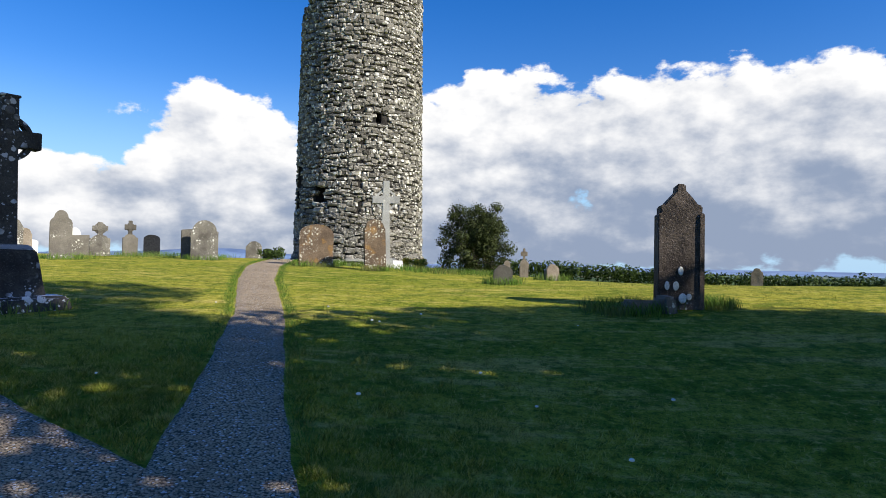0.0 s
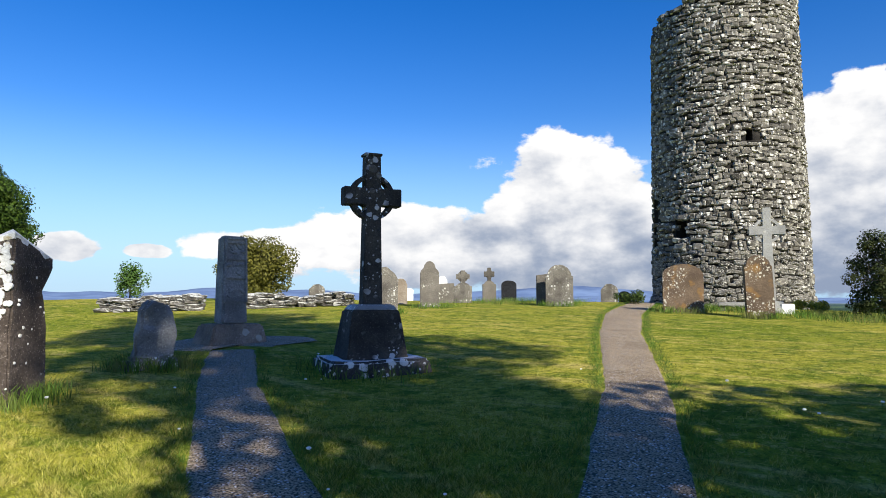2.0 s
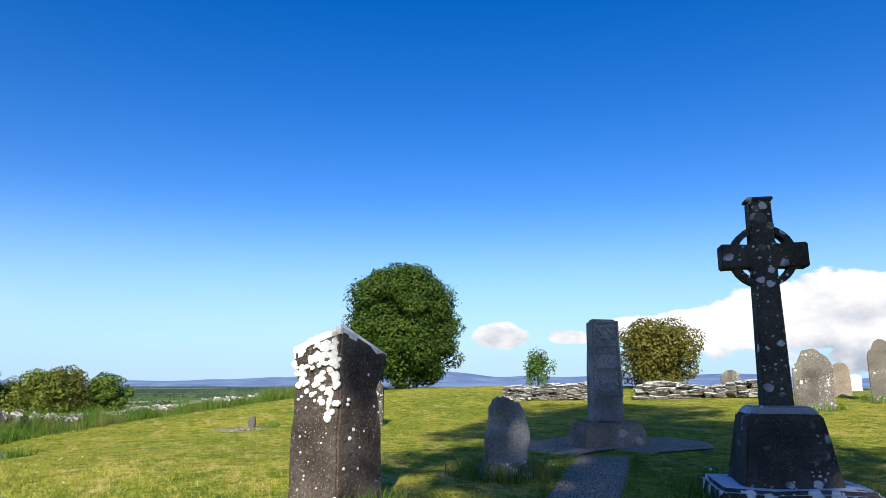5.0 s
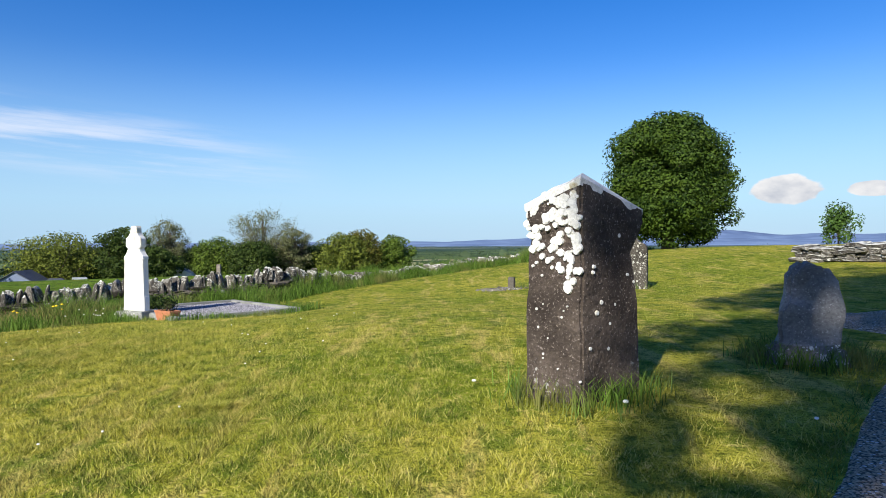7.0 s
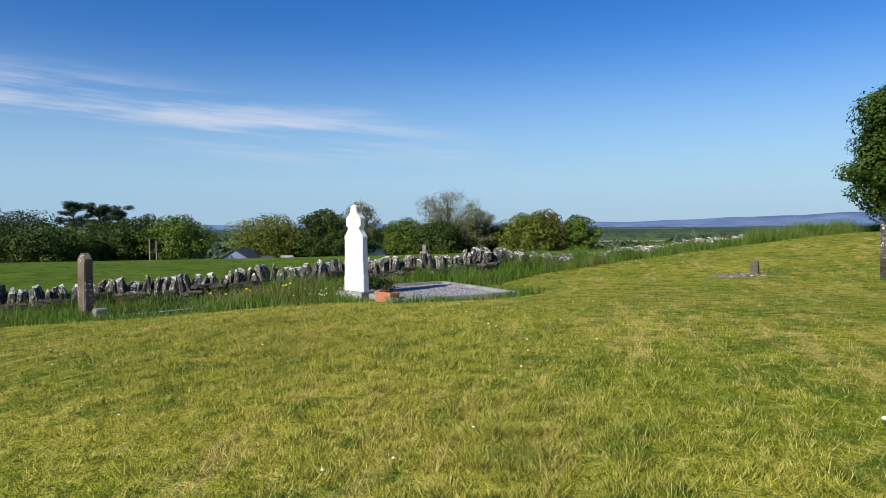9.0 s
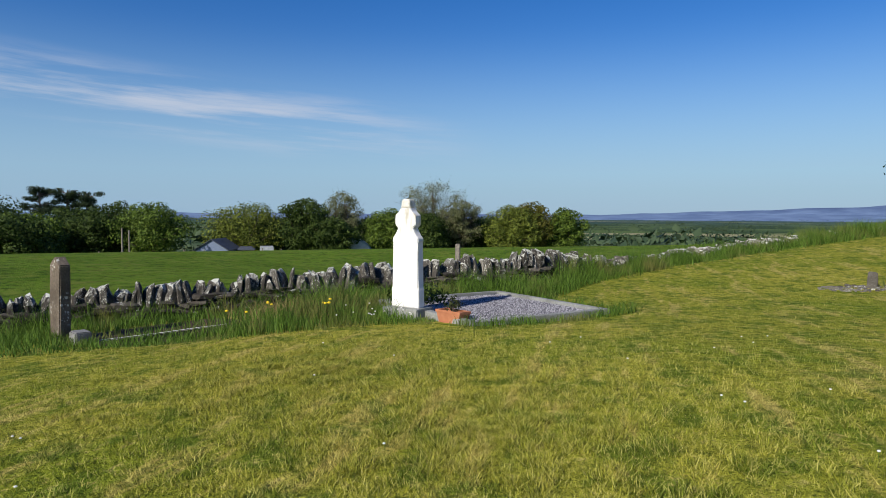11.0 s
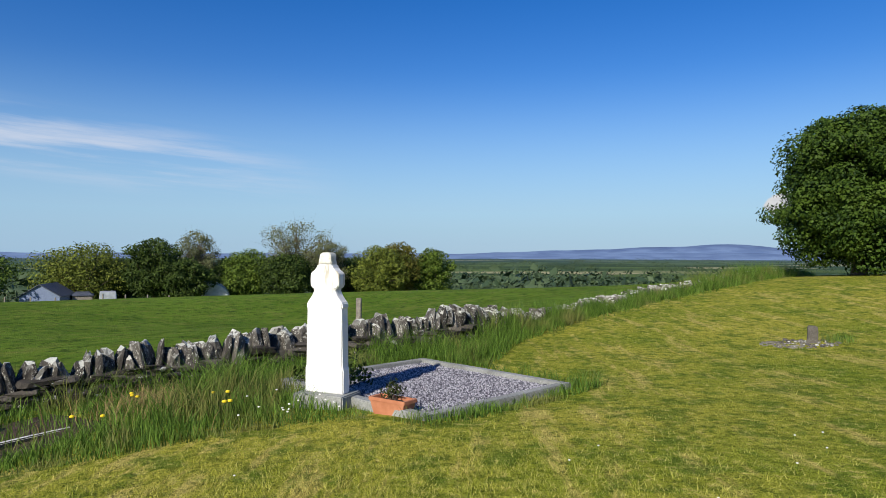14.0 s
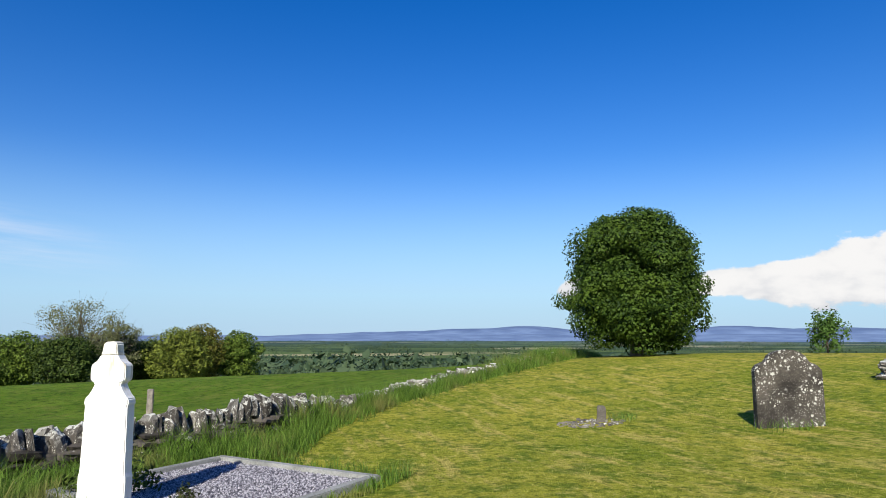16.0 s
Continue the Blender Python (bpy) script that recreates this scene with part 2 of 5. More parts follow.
M_LAWN = lawn_material("mown_grass")
M_FIELD = lawn_material("pasture_grass_hazed", True)


def blade_material():
    m, n, p = material("grass_blades", 0.7)
    r = n.add("ShaderNodeNewGeometry", out=8)
    c = lawn_colour(n, n.add("ShaderNodeNewGeometry", out=0))
    c = n.mix(n.math("MULTIPLY", n.step(r, 0.55, 1.0), 0.75), c, (0.52, 0.48, 0.14))
    c = n.mix(n.math("MULTIPLY", n.step(r, 0.5, 0.0), 0.7), c, (0.035, 0.06, 0.007))
    n.put(p.inputs["Base Color"], c)
    p.inputs["Specular IOR Level"].default_value = 0.1
    return m


M_BLADE = blade_material()
M_LONG = leaf_material("long_grass", (0.03, 0.075, 0.008), (0.2, 0.34, 0.05), (0.2, 0.21, 0.06), 0.5)
M_STRAW = leaf_material("dry_grass", (0.32, 0.22, 0.09), (0.42, 0.33, 0.15))
M_PATH = gravel_material("path_gravel", (0.34, 0.255, 0.155), (0.53, 0.42, 0.29), 72.0)
M_CHIP = gravel_material("grave_chippings", (0.09, 0.087, 0.105), (0.29, 0.28, 0.32), 42.0)
M_TOWER = stone("tower_stone", (0.026, 0.023, 0.019), (0.3, 0.28, 0.24), (0.78, 0.77, 0.7), 0.55, 6.0, 0.35, (0.55, 0.53, 0.46), bump=1.0, vary=0.42)
M_MORTAR = stone("tower_mortar", (0.012, 0.011, 0.01), (0.05, 0.045, 0.038), bump=0.9)
M_DARKSTONE = stone("dark_cross_stone", (0.04, 0.036, 0.031), (0.11, 0.098, 0.08), (0.55, 0.55, 0.55), 0.42, 9.0, 0.4)
M_SLABLICHEN = stone("lichened_plinth_stone", (0.05, 0.047, 0.042), (0.12, 0.11, 0.1), (0.72, 0.72, 0.72), 0.7, 6.5, 0.3, crust=0.9)
M_NEAR = stone("brown_lichened_stone", (0.045, 0.035, 0.03), (0.15, 0.12, 0.1), (0.6, 0.6, 0.57), 0.18, 26.0, 0.95, bump=0.9)
M_CRUST = stone("white_lichen_crust", (0.9, 0.9, 0.86), (0.98, 0.98, 0.95), (0.35, 0.27, 0.08), 0.25, 11.0, 0.1)
M_GREY = stone("grey_stone", (0.09, 0.082, 0.07), (0.22, 0.2, 0.17), (0.6, 0.6, 0.54), 0.28, 12.0, 0.4, vary=0.3)
M_DARKGREY = stone("dark_grey_stone", (0.035, 0.031, 0.027), (0.14, 0.125, 0.105), (0.55, 0.55, 0.5), 0.5, 17.0, 0.6, bump=0.9)
M_SHAFT = stone("carved_granite", (0.19, 0.19, 0.19), (0.42, 0.42, 0.41), (0.3, 0.27, 0.2), 0.2, 7.0, 0.5)
M_SHAFTBASE = stone("brown_granite", (0.2, 0.155, 0.12), (0.38, 0.3, 0.23), (0.4, 0.38, 0.33), 0.25, 6.0, 0.5)
M_RED = stone("rusty_sandstone", (0.1, 0.07, 0.05), (0.25, 0.18, 0.12), (0.6, 0.58, 0.5), 0.45, 15.0, 0.4, (0.27, 0.15, 0.05), vary=0.2)
M_TAN = stone("tan_stone", (0.25, 0.2, 0.15), (0.44, 0.38, 0.3), (0.6, 0.56, 0.48), 0.2, 9.0, 0.3)
M_LIMEST = stone("pale_limestone", (0.36, 0.36, 0.34), (0.52, 0.52, 0.49), (0.66, 0.65, 0.6), 0.2, 9.0, 0.2, bump=0.25)
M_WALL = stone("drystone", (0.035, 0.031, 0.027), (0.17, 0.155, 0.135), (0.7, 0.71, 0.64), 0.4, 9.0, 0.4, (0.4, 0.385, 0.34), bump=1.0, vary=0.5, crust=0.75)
# wall face below the coping: darker than M_WALL, no crust on top
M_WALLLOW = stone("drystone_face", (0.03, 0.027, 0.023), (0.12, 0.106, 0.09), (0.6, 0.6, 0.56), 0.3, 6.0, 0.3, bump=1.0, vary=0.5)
M_SPOT = stone("spotted_slab", (0.11, 0.1, 0.088), (0.28, 0.26, 0.22), (0.72, 0.72, 0.67), 0.42, 14.0, 0.4)
M_WHITE = plain("white_marble", (0.78, 0.78, 0.76), (0.86, 0.86, 0.85), 0.45, 3.0, 0.05)


def marble_material():
    """White marble with brown runs of weathering."""
    m, n, p = material("weathered_marble", 0.5)
    v = place_vec(n)
    runs = n.noise(n.scaled(v, (9.0, 9.0, 1.1)), 2.0, 5, 0.65)
    spots = n.noise(v, 14.0, 6, 0.7)
    sep = n.t.nodes.new("ShaderNodeSeparateXYZ")
    n.put(sep.inputs[0], v)
    worn = n.math("MULTIPLY", n.step(runs, 0.5, 0.66), n.step(sep.outputs[2], 1.0, 1.6))
    c = n.mix(n.math("MULTIPLY", worn, 0.75), (0.82, 0.82, 0.8), (0.42, 0.36, 0.24))
    c = n.mix(n.math("MULTIPLY", n.step(spots, 0.6, 0.7), 0.35), c, (0.5, 0.48, 0.42))
    n.put(p.inputs["Base Color"], c)
    n.put(p.inputs["Normal"], n.add("ShaderNodeBump", {"Strength": 0.2, "Distance": 0.01, "Height": spots}))
    return m


M_MARBLE = marble_material()
M_WHITESTAIN = plain("stained_marble", (0.5, 0.48, 0.38), (0.8, 0.79, 0.75), 0.6, 9.0, 0.1)
M_KERB = stone("concrete_kerb", (0.28, 0.29, 0.27), (0.42, 0.43, 0.41), bump=0.3)
M_TERRA = plain("terracotta", (0.42, 0.16, 0.08), (0.52, 0.22, 0.12), 0.75, 8.0)
M_SOIL = plain("soil", (0.05, 0.035, 0.025), (0.1, 0.07, 0.05), 1.0, 20.0, 0.8)
M_BLACK = plain("polished_black_granite", (0.012, 0.012, 0.014), (0.03, 0.03, 0.034), 0.15, 30.0, 0.0)
M_BARK = plain("bark", (0.07, 0.055, 0.04), (0.16, 0.13, 0.1), 0.95, 12.0, 0.8)
M_TREE = leaf_material("sycamore_leaves", (0.013, 0.034, 0.005), (0.07, 0.125, 0.015), (0.065, 0.11, 0.012), 0.25)
M_BUSH = leaf_material("olive_leaves", (0.08, 0.085, 0.014), (0.17, 0.16, 0.03))
M_THORN = leaf_material("thorn_leaves", (0.02, 0.03, 0.008), (0.075, 0.095, 0.028))
M_SAP = leaf_material("sapling_leaves", (0.05, 0.11, 0.02), (0.12, 0.22, 0.05))
M_WOODDARK = leaf_material("dark_wood_leaves", (0.018, 0.038, 0.008), (0.085, 0.13, 0.024))
M_WOODYEL = leaf_material("spring_leaves", (0.08, 0.11, 0.018), (0.22, 0.26, 0.04))
M_WOODMID = leaf_material("green_wood_leaves", (0.035, 0.07, 0.01), (0.17, 0.25, 0.035))
M_SPARSE = leaf_material("half_open_leaves", (0.1, 0.12, 0.05), (0.24, 0.25, 0.12))
M_PINE = leaf_material("pine_needles", (0.02, 0.04, 0.018), (0.05, 0.075, 0.03))
M_HEDGEFAR = leaf_material("far_hedge_leaves", (0.035, 0.065, 0.035), (0.085, 0.125, 0.06), None, 0.1)
M_YELLOW = plain("dandelion_yellow", (0.75, 0.55, 0.02), (0.85, 0.65, 0.04), 0.8)
M_DAISY = plain("white_petals", (0.75, 0.75, 0.72), (0.85, 0.85, 0.82), 0.8)
M_SLATE = plain("slate_roof", (0.05, 0.06, 0.08), (0.1, 0.11, 0.14), 0.6)
M_RENDER = plain("grey_blue_render", (0.15, 0.19, 0.3), (0.2, 0.25, 0.37), 0.8)
M_TIN = plain("galvanised_sheet", (0.35, 0.38, 0.4), (0.5, 0.52, 0.54), 0.5, 2.0, 0.1, 0.3)
M_POST = plain("weathered_timber", (0.16, 0.14, 0.12), (0.3, 0.27, 0.23), 0.9, 15.0)


def hill_material():
    m, n, p = material("hazed_hills", 1.0)
    v = n.add("ShaderNodeNewGeometry", out=0)
    # the blues are distance haze put into the hills' base colour
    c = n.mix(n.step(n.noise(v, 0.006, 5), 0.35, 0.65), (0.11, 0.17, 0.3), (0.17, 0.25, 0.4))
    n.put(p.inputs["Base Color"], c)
    return m


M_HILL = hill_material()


# ---- ground shape ----
GX, GY, GS = (-32, -24, -16, -8, 0, 8), (-12, -4, 4, 12, 20), 7.0
GA = ((-0.715, -1.047, 0.058, 0.324, 0.03), (-0.214, 0.78, -0.057, 0.107, 0.333), (-0.75, -0.523, -0.743, 0.216, 0.066), (-0.26, 0.589, 0.577, -0.199, 0.36), (-0.208, -0.876, -0.469, -0.151, 0.317), (-0.148, -1.183, 0.417, 0.532, -0.735))


def ground(x, y):
    """Height of the hilltop: a round hill with soft swells, falling to the plain."""
    x, y = np.asarray(x, float), np.asarray(y, float)
    d = np.hypot(x + 7, y - 7)
    a, b = np.clip(d - 16, 0, 30), np.clip(d - 46, 0, None)
    z = 0.75 - 0.0016 * a * a - 20 * (1 - np.exp(-b * 0.09 / 20))
    for gx, row in zip(GX, GA):
        for gy, k in zip(GY, row):
            z = z + k * np.exp(-((x - gx) ** 2 + (y - gy) ** 2) / (2 * GS * GS))
    return z - 0.11 * np.exp(-((x + 5.2) ** 2 + (y - 6.95) ** 2) / 2.6) - 0.09 * np.exp(-((x + 15.2) ** 2 + (y + 0.9) ** 2) / 2.2) - 0.12 * np.exp(-((x + 13.0) ** 2 + (y + 5.6) ** 2) / 0.7)


def gz(x, y):
    return float(ground(x, y))


# ---- mesh helpers ----
def link_mesh(name, verts, faces, mat, parent=None, label="", smooth=False):
    me = bpy.data.meshes.new(name)
    verts = np.asarray(verts, np.float32)
    if isinstance(faces, np.ndarray):
        k = faces.shape[1]
        me.vertices.add(len(verts)), me.loops.add(faces.size), me.polygons.add(len(faces))
        me.vertices.foreach_set("co", verts.ravel())
        me.loops.foreach_set("vertex_index", faces.astype(np.int32).ravel())
        me.polygons.foreach_set("loop_start", np.arange(0, faces.size, k, dtype=np.int32))
        me.polygons.foreach_set("loop_total", np.full(len(faces), k, np.int32))
        me.update(calc_edges=True)
        me.validate()
    else:
        me.from_pydata(verts.tolist(), [], faces)
        me.update()
    if smooth:
        me.shade_smooth()
    me.materials.append(mat)
    ob = new(name, me)
    ob.parent = parent
    if label:
        tagged(ob, label)
    return ob


def part(name, bm, mat, parent, label="", smooth=False):
    me = bpy.data.meshes.new(name)
    bm.normal_update()
    bm.to_mesh(me)
    bm.free()
    if smooth:
        me.shade_smooth()
    me.materials.append(mat)
    ob = new(name, me)
    ob.parent = parent
    if label:
        tagged(ob, label)
    return ob


def thing(name, label, category, x, y, z=None, rz=0.0, group="", rx=0.0, ry=0.0, kind=""):
    ob = new(name)
    ob.empty_display_size = 0.2
    ob.matrix_basis = pose(x, y, gz(x, y) if z is None else z, rx, ry, rz)
    return tagged(ob, label, category, group, kind)


def extruded(profile, thick, bevel=0.012, y0=None, taper=1.0):
    """A slab of the outline profile (x, z), front at -y."""
    bm = bmesh.new()
    y0 = -thick / 2 if y0 is None else y0
    f = [bm.verts.new((x, y0, z)) for x, z in profile]
    b = [bm.verts.new((x * taper, y0 + thick, z)) for x, z in profile]
    bm.faces.new(f), bm.faces.new(b[::-1])
    for i in range(len(f)):
        j = (i + 1) % len(f)
        bm.faces.new((f[j], f[i], b[i], b[j]))
    bmesh.ops.recalc_face_normals(bm, faces=bm.faces)
    if bevel:
        bmesh.ops.bevel(bm, geom=[e for e in bm.edges if e.calc_face_angle(0) > 0.6], offset=bevel, segments=2, affect="EDGES", clamp_overlap=True)
    return bm


def box(sx, sy, sz, z0=0.0, top=1.0, bevel=0.015, x=0.0, y=0.0, topy=None):
    """A block standing on z0, its top scaled."""
    bm = bmesh.new()
    bmesh.ops.create_cube(bm, size=1)
    topy = top if topy is None else topy
    for v in bm.verts:
        up = v.co.z > 0
        v.co = (v.co.x * sx * (top if up else 1) + x, v.co.y * sy * (topy if up else 1) + y, z0 + (sz if up else 0))
    if bevel:
        bmesh.ops.bevel(bm, geom=bm.edges[:], offset=bevel, segments=2, affect="EDGES", clamp_overlap=True)
    return bm


def roughen(bm, amount, scale, seed, cuts=0):
    if cuts:
        bmesh.ops.triangulate(bm, faces=[f for f in bm.faces if len(f.verts) > 4])
        bmesh.ops.subdivide_edges(bm, edges=[e for e in bm.edges if e.calc_length() > 0.07], cuts=cuts, use_grid_fill=True)
    for v in bm.verts:
        v.co += noise.noise_vector(v.co * scale + Vector((seed * 3.1, seed, 0))) * amount
    return bm


def arch(w, h, rise, n=9, shoulder=0.0):
    """Outline of a slab w wide and h high with a rounded head."""
    pts = [(-w / 2, 0), (w / 2, 0), (w / 2, h - rise)]
    r = w / 2 - shoulder
    if shoulder:
        pts.append((r, h - rise))
    pts += [(r * math.cos(a), h - rise + rise * math.sin(a)) for a in np.linspace(0, math.pi, n)[1:-1]]
    if shoulder:
        pts.append((-r, h - rise))
    return pts + [(-w / 2, h - rise)]


def rock_mesh(seed, rough=0.28):
    """A unit stone: an angular lump, 96 triangles at most."""
    bm = bmesh.new()
    bmesh.ops.create_cube(bm, size=1)
    bmesh.ops.bevel(bm, geom=bm.edges[:], offset=0.16, segments=1, affect="EDGES")
    for v in bm.verts:
        v.co += noise.noise_vector(v.co * 1.7 + Vector((seed * 5.3, seed * 2.1, seed))) * rough
    me = bpy.data.meshes.new("stone")
    bm.normal_update()
    bm.to_mesh(me)
    bm.free()
    return me


def mesh_arrays(me):
    return np.array([v.co[:] for v in me.vertices]), [list(p.vertices) for p in me.polygons]


class Pile:
    """Many small meshes gathered into one."""

    def __init__(self):
        self.v, self.f, self.n = [], [], 0

    def add(self, arrays, m):
        v, f = arrays
        m = np.array(m)
        self.v.append(v @ m[:3, :3].T + m[:3, 3])
        self.f += [[i + self.n for i in q] for q in f]
        self.n += len(v)

    def link(self, name, mat, parent=None, label=""):
        return link_mesh(name, np.concatenate(self.v), self.f, mat, parent, label)


def tube(points, radii, sides=8):
    """A tapered round bar along points."""
    pts = [Vector(p) for p in points]
    v, f = [], []
    for i, p in enumerate(pts):
        d = (pts[min(i + 1, len(pts) - 1)] - pts[max(i - 1, 0)]).normalized()
        a = d.cross(Vector((0.31, 0.2, 0.93)) if abs(d.z) < 0.9 else Vector((1, 0, 0))).normalized()
        b = d.cross(a)
        for k in range(sides):
            t = 2 * math.pi * k / sides
            v.append(p + (a * math.cos(t) + b * math.sin(t)) * radii[i])
    for i in range(len(pts) - 1):
        for k in range(sides):
            q = (k + 1) % sides
            f.append([i * sides + k, i * sides + q, (i + 1) * sides + q, (i + 1) * sides + k])
    f += [list(range(sides))[::-1], [(len(pts) - 1) * sides + k for k in range(sides)]]
    return np.array([p[:] for p in v]), f


# ---- the ground ----
def build_ground():
    cx, cy = -8.0, 4.0
    radii = np.concatenate([np.linspace(0.4, 45, 120), 45 * (4900 / 45) ** np.linspace(0.02, 1, 70)])
    n = 220
    ang = np.linspace(0, 2 * math.pi, n, endpoint=False)
    r, a = np.meshgrid(radii, ang, indexing="ij")
    x, y = cx + r * np.cos(a), cy + r * np.sin(a)
    z = ground(x, y)
    v = np.stack([x, y, z], -1).reshape(-1, 3)
    v = np.concatenate([v, [[cx, cy, gz(cx, cy)]]])
    i = np.arange(len(radii) - 1)[:, None] * n
    k = np.arange(n)[None]
    q = (k + 1) % n
    f = np.stack([i + k, i + n + k, i + n + q, i + q], -1).reshape(-1, 4)
    f = f.tolist() + [[len(v) - 1, int(s), int((s + 1) % n)] for s in range(n)]
    ob = link_mesh("ground", v, f, M_LAWN, smooth=True)
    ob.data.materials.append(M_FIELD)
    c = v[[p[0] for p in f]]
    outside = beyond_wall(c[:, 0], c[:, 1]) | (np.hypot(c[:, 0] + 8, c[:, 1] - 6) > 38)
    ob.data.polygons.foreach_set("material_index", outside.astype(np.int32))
    tagged(ob, "mown hilltop grass sloping down to green fields", "ground", kind="structure")


WALL_LINE = [(-7.0, -16.0), (-9.5, -13.2), (-12.5, -9.9), (-15.0, -6.9), (-17.2, -4.0), (-19.1, -1.5), (-22.5, 0.9), (-25.4, 3.4), (-28.2, 6.4), (-32.0, 10.2), (-37.0, 14.0)]


def along(line, step):
    """Evenly spaced points on a line of corners, with their headings."""
    p = np.array(line, float)
    seg = np.hypot(*np.diff(p, axis=0).T)
    s = np.concatenate([[0], np.cumsum(seg)])
    at = np.arange(0, s[-1], step)
    x, y = np.interp(at, s, p[:, 0]), np.interp(at, s, p[:, 1])
    return x, y, np.arctan2(np.gradient(y), np.gradient(x))


def width_along(line, widths, x, y):
    """The width at points of a line whose corners have the given widths."""
    p = np.array(line, float)
    s = np.concatenate([[0], np.cumsum(np.hypot(*np.diff(p, axis=0).T))])
    at = np.linspace(0, s[-1], len(x))
    return np.interp(at, s, np.interp(np.linspace(0, len(p) - 1, len(p)), np.linspace(0, len(p) - 1, len(widths)), widths))


def wall_offset(x, y):
    """Metres from the boundary wall, positive on the lawn's side."""
    x, y = np.asarray(x, float), np.asarray(y, float)
    best, sign = np.full(x.shape, 1e9), np.ones(x.shape)
    for (x0, y0), (x1, y1) in zip(WALL_LINE[:-1], WALL_LINE[1:]):
        dx, dy = x1 - x0, y1 - y0
        t = np.clip(((x - x0) * dx + (y - y0) * dy) / (dx * dx + dy * dy), 0, 1)
        d = np.hypot(x - x0 - t * dx, y - y0 - t * dy)
        s = np.where(dx * (y - y0) - dy * (x - x0) > 0, -1.0, 1.0)
        sign, best = np.where(d < best, s, sign), np.minimum(d, best)
    return best * sign


def beyond_wall(x, y):
    return wall_offset(x, y) < 0


build_ground()


def strip(name, centre, widths, mat, lift, label, category):
    """A path laid over the ground with uneven edges."""
    x, y, h = along(centre, 0.12)
    w = width_along(centre, widths, x, y)
    cols = np.linspace(-0.5, 0.5, 9)
    v = []
    for i in range(len(x)):
        for c in cols:
            wob = 0.05 * noise.noise(Vector((x[i] * 2.3, y[i] * 2.3, c * 4))) if abs(c) > 0.45 else 0
            o = c * w[i] + wob
            px, py = x[i] - math.sin(h[i]) * o, y[i] + math.cos(h[i]) * o
            v.append((px, py, gz(px, py) + (lift if abs(c) < 0.45 else -0.012)))
    n = len(cols)
    f = [[i * n + k, i * n + k + 1, (i + 1) * n + k + 1, (i + 1) * n + k] for i in range(len(x) - 1) for k in range(n - 1)]
    return tagged(link_mesh(name, v, f, mat, smooth=True), label, category, kind="structure")


PATH_MAIN = [(0.3, -3.0), (-0.3, 0.6), (-1.23, 3.03), (-1.66, 4.4), (-2.6, 7.5), (-4.1, 11.6), (-5.25, 15.3), (-5.9, 18.5), (-6.6, 21.5)]
WIDE_MAIN = (1.0, 0.95, 0.84, 0.7, 0.63, 0.72, 0.85, 0.85, 0.8)
PATH_SIDE = [(-0.35, 1.5), (-1.3, 2.55), (-2.6, 3.25), (-3.85, 4.05), (-6.0, 5.65), (-7.85, 7.2)]
WIDE_SIDE = (0.6, 0.8, 0.78, 0.68, 0.62, 0.64)
strip("gravel_path", PATH_MAIN, WIDE_MAIN, M_PATH, 0.012, "grey gravel path leading to the round tower", "path")
strip("gravel_path", PATH_SIDE, WIDE_SIDE, M_PATH, 0.018, "grey gravel path leading to the carved shaft", "path")
strip("gravel_surround", [(-9.7, 7.75), (-9.0, 8.0), (-8.2, 8.2), (-7.5, 8.1)], (0.9, 1.7, 1.7, 0.9), M_PATH, 0.015, "gravel surround of the carved stone shaft", "path")
strip("gravel_surround", [(-9.6, 7.2), (-8.8, 7.1), (-8.0, 7.3)], (0.5, 0.9, 0.8), M_PATH, 0.022, "gravel surround of the carved stone shaft", "path")


# ---- leaf helpers ----
def leaves(centres, normals, size, rng, shape=(1.0, 0.62), droop=0.25):
    """Folded leaves of four triangles' worth at the given places."""
    n = len(centres)
    nr = normals + rng.normal(0, 0.4, (n, 3))
    nr /= np.linalg.norm(nr, axis=1)[:, None] + 1e-9
    a = np.cross(nr, rng.normal(0, 1, (n, 3)))
    a /= np.linalg.norm(a, axis=1)[:, None] + 1e-9
    b = np.cross(nr, a)
    s = size * rng.uniform(0.6, 1.3, n)[:, None]
    tip, side = a * s * shape[0] * 0.5, b * s * shape[1] * 0.5
    fold = -nr * s * droop * 0.5
    v = np.stack([centres - tip, centres + side + fold, centres + tip, centres - side + fold], 1).reshape(-1, 3)
    i = np.arange(n)[:, None] * 4
    f = np.concatenate([i + [0, 1, 2], i + [0, 2, 3]], 1).reshape(-1, 3)
    return v, f


def crown_points(lumps, count, rng, fill=0.35):
    """Points near the surface of a crown made of lumps (x, y, z, radius, squash)."""
    l = np.array(lumps)
    w = l[:, 3] ** 2
    pick = rng.choice(len(l), count, p=w / w.sum())
    d = rng.normal(0, 1, (count, 3))
    d /= np.linalg.norm(d, axis=1)[:, None]
    r = l[pick, 3] * (1 - fill * rng.random(count) ** 2) * (1 + 0.07 * rng.normal(0, 1, count))
    p = l[pick, :3] + d * r[:, None] * np.stack([np.ones(count), np.ones(count), l[pick, 4]], 1)
    return p, d


# ---- round tower ----
TX, TY, TR0, TR1, TH = -4.27, 21.9, 2.08, 1.93, 8.75


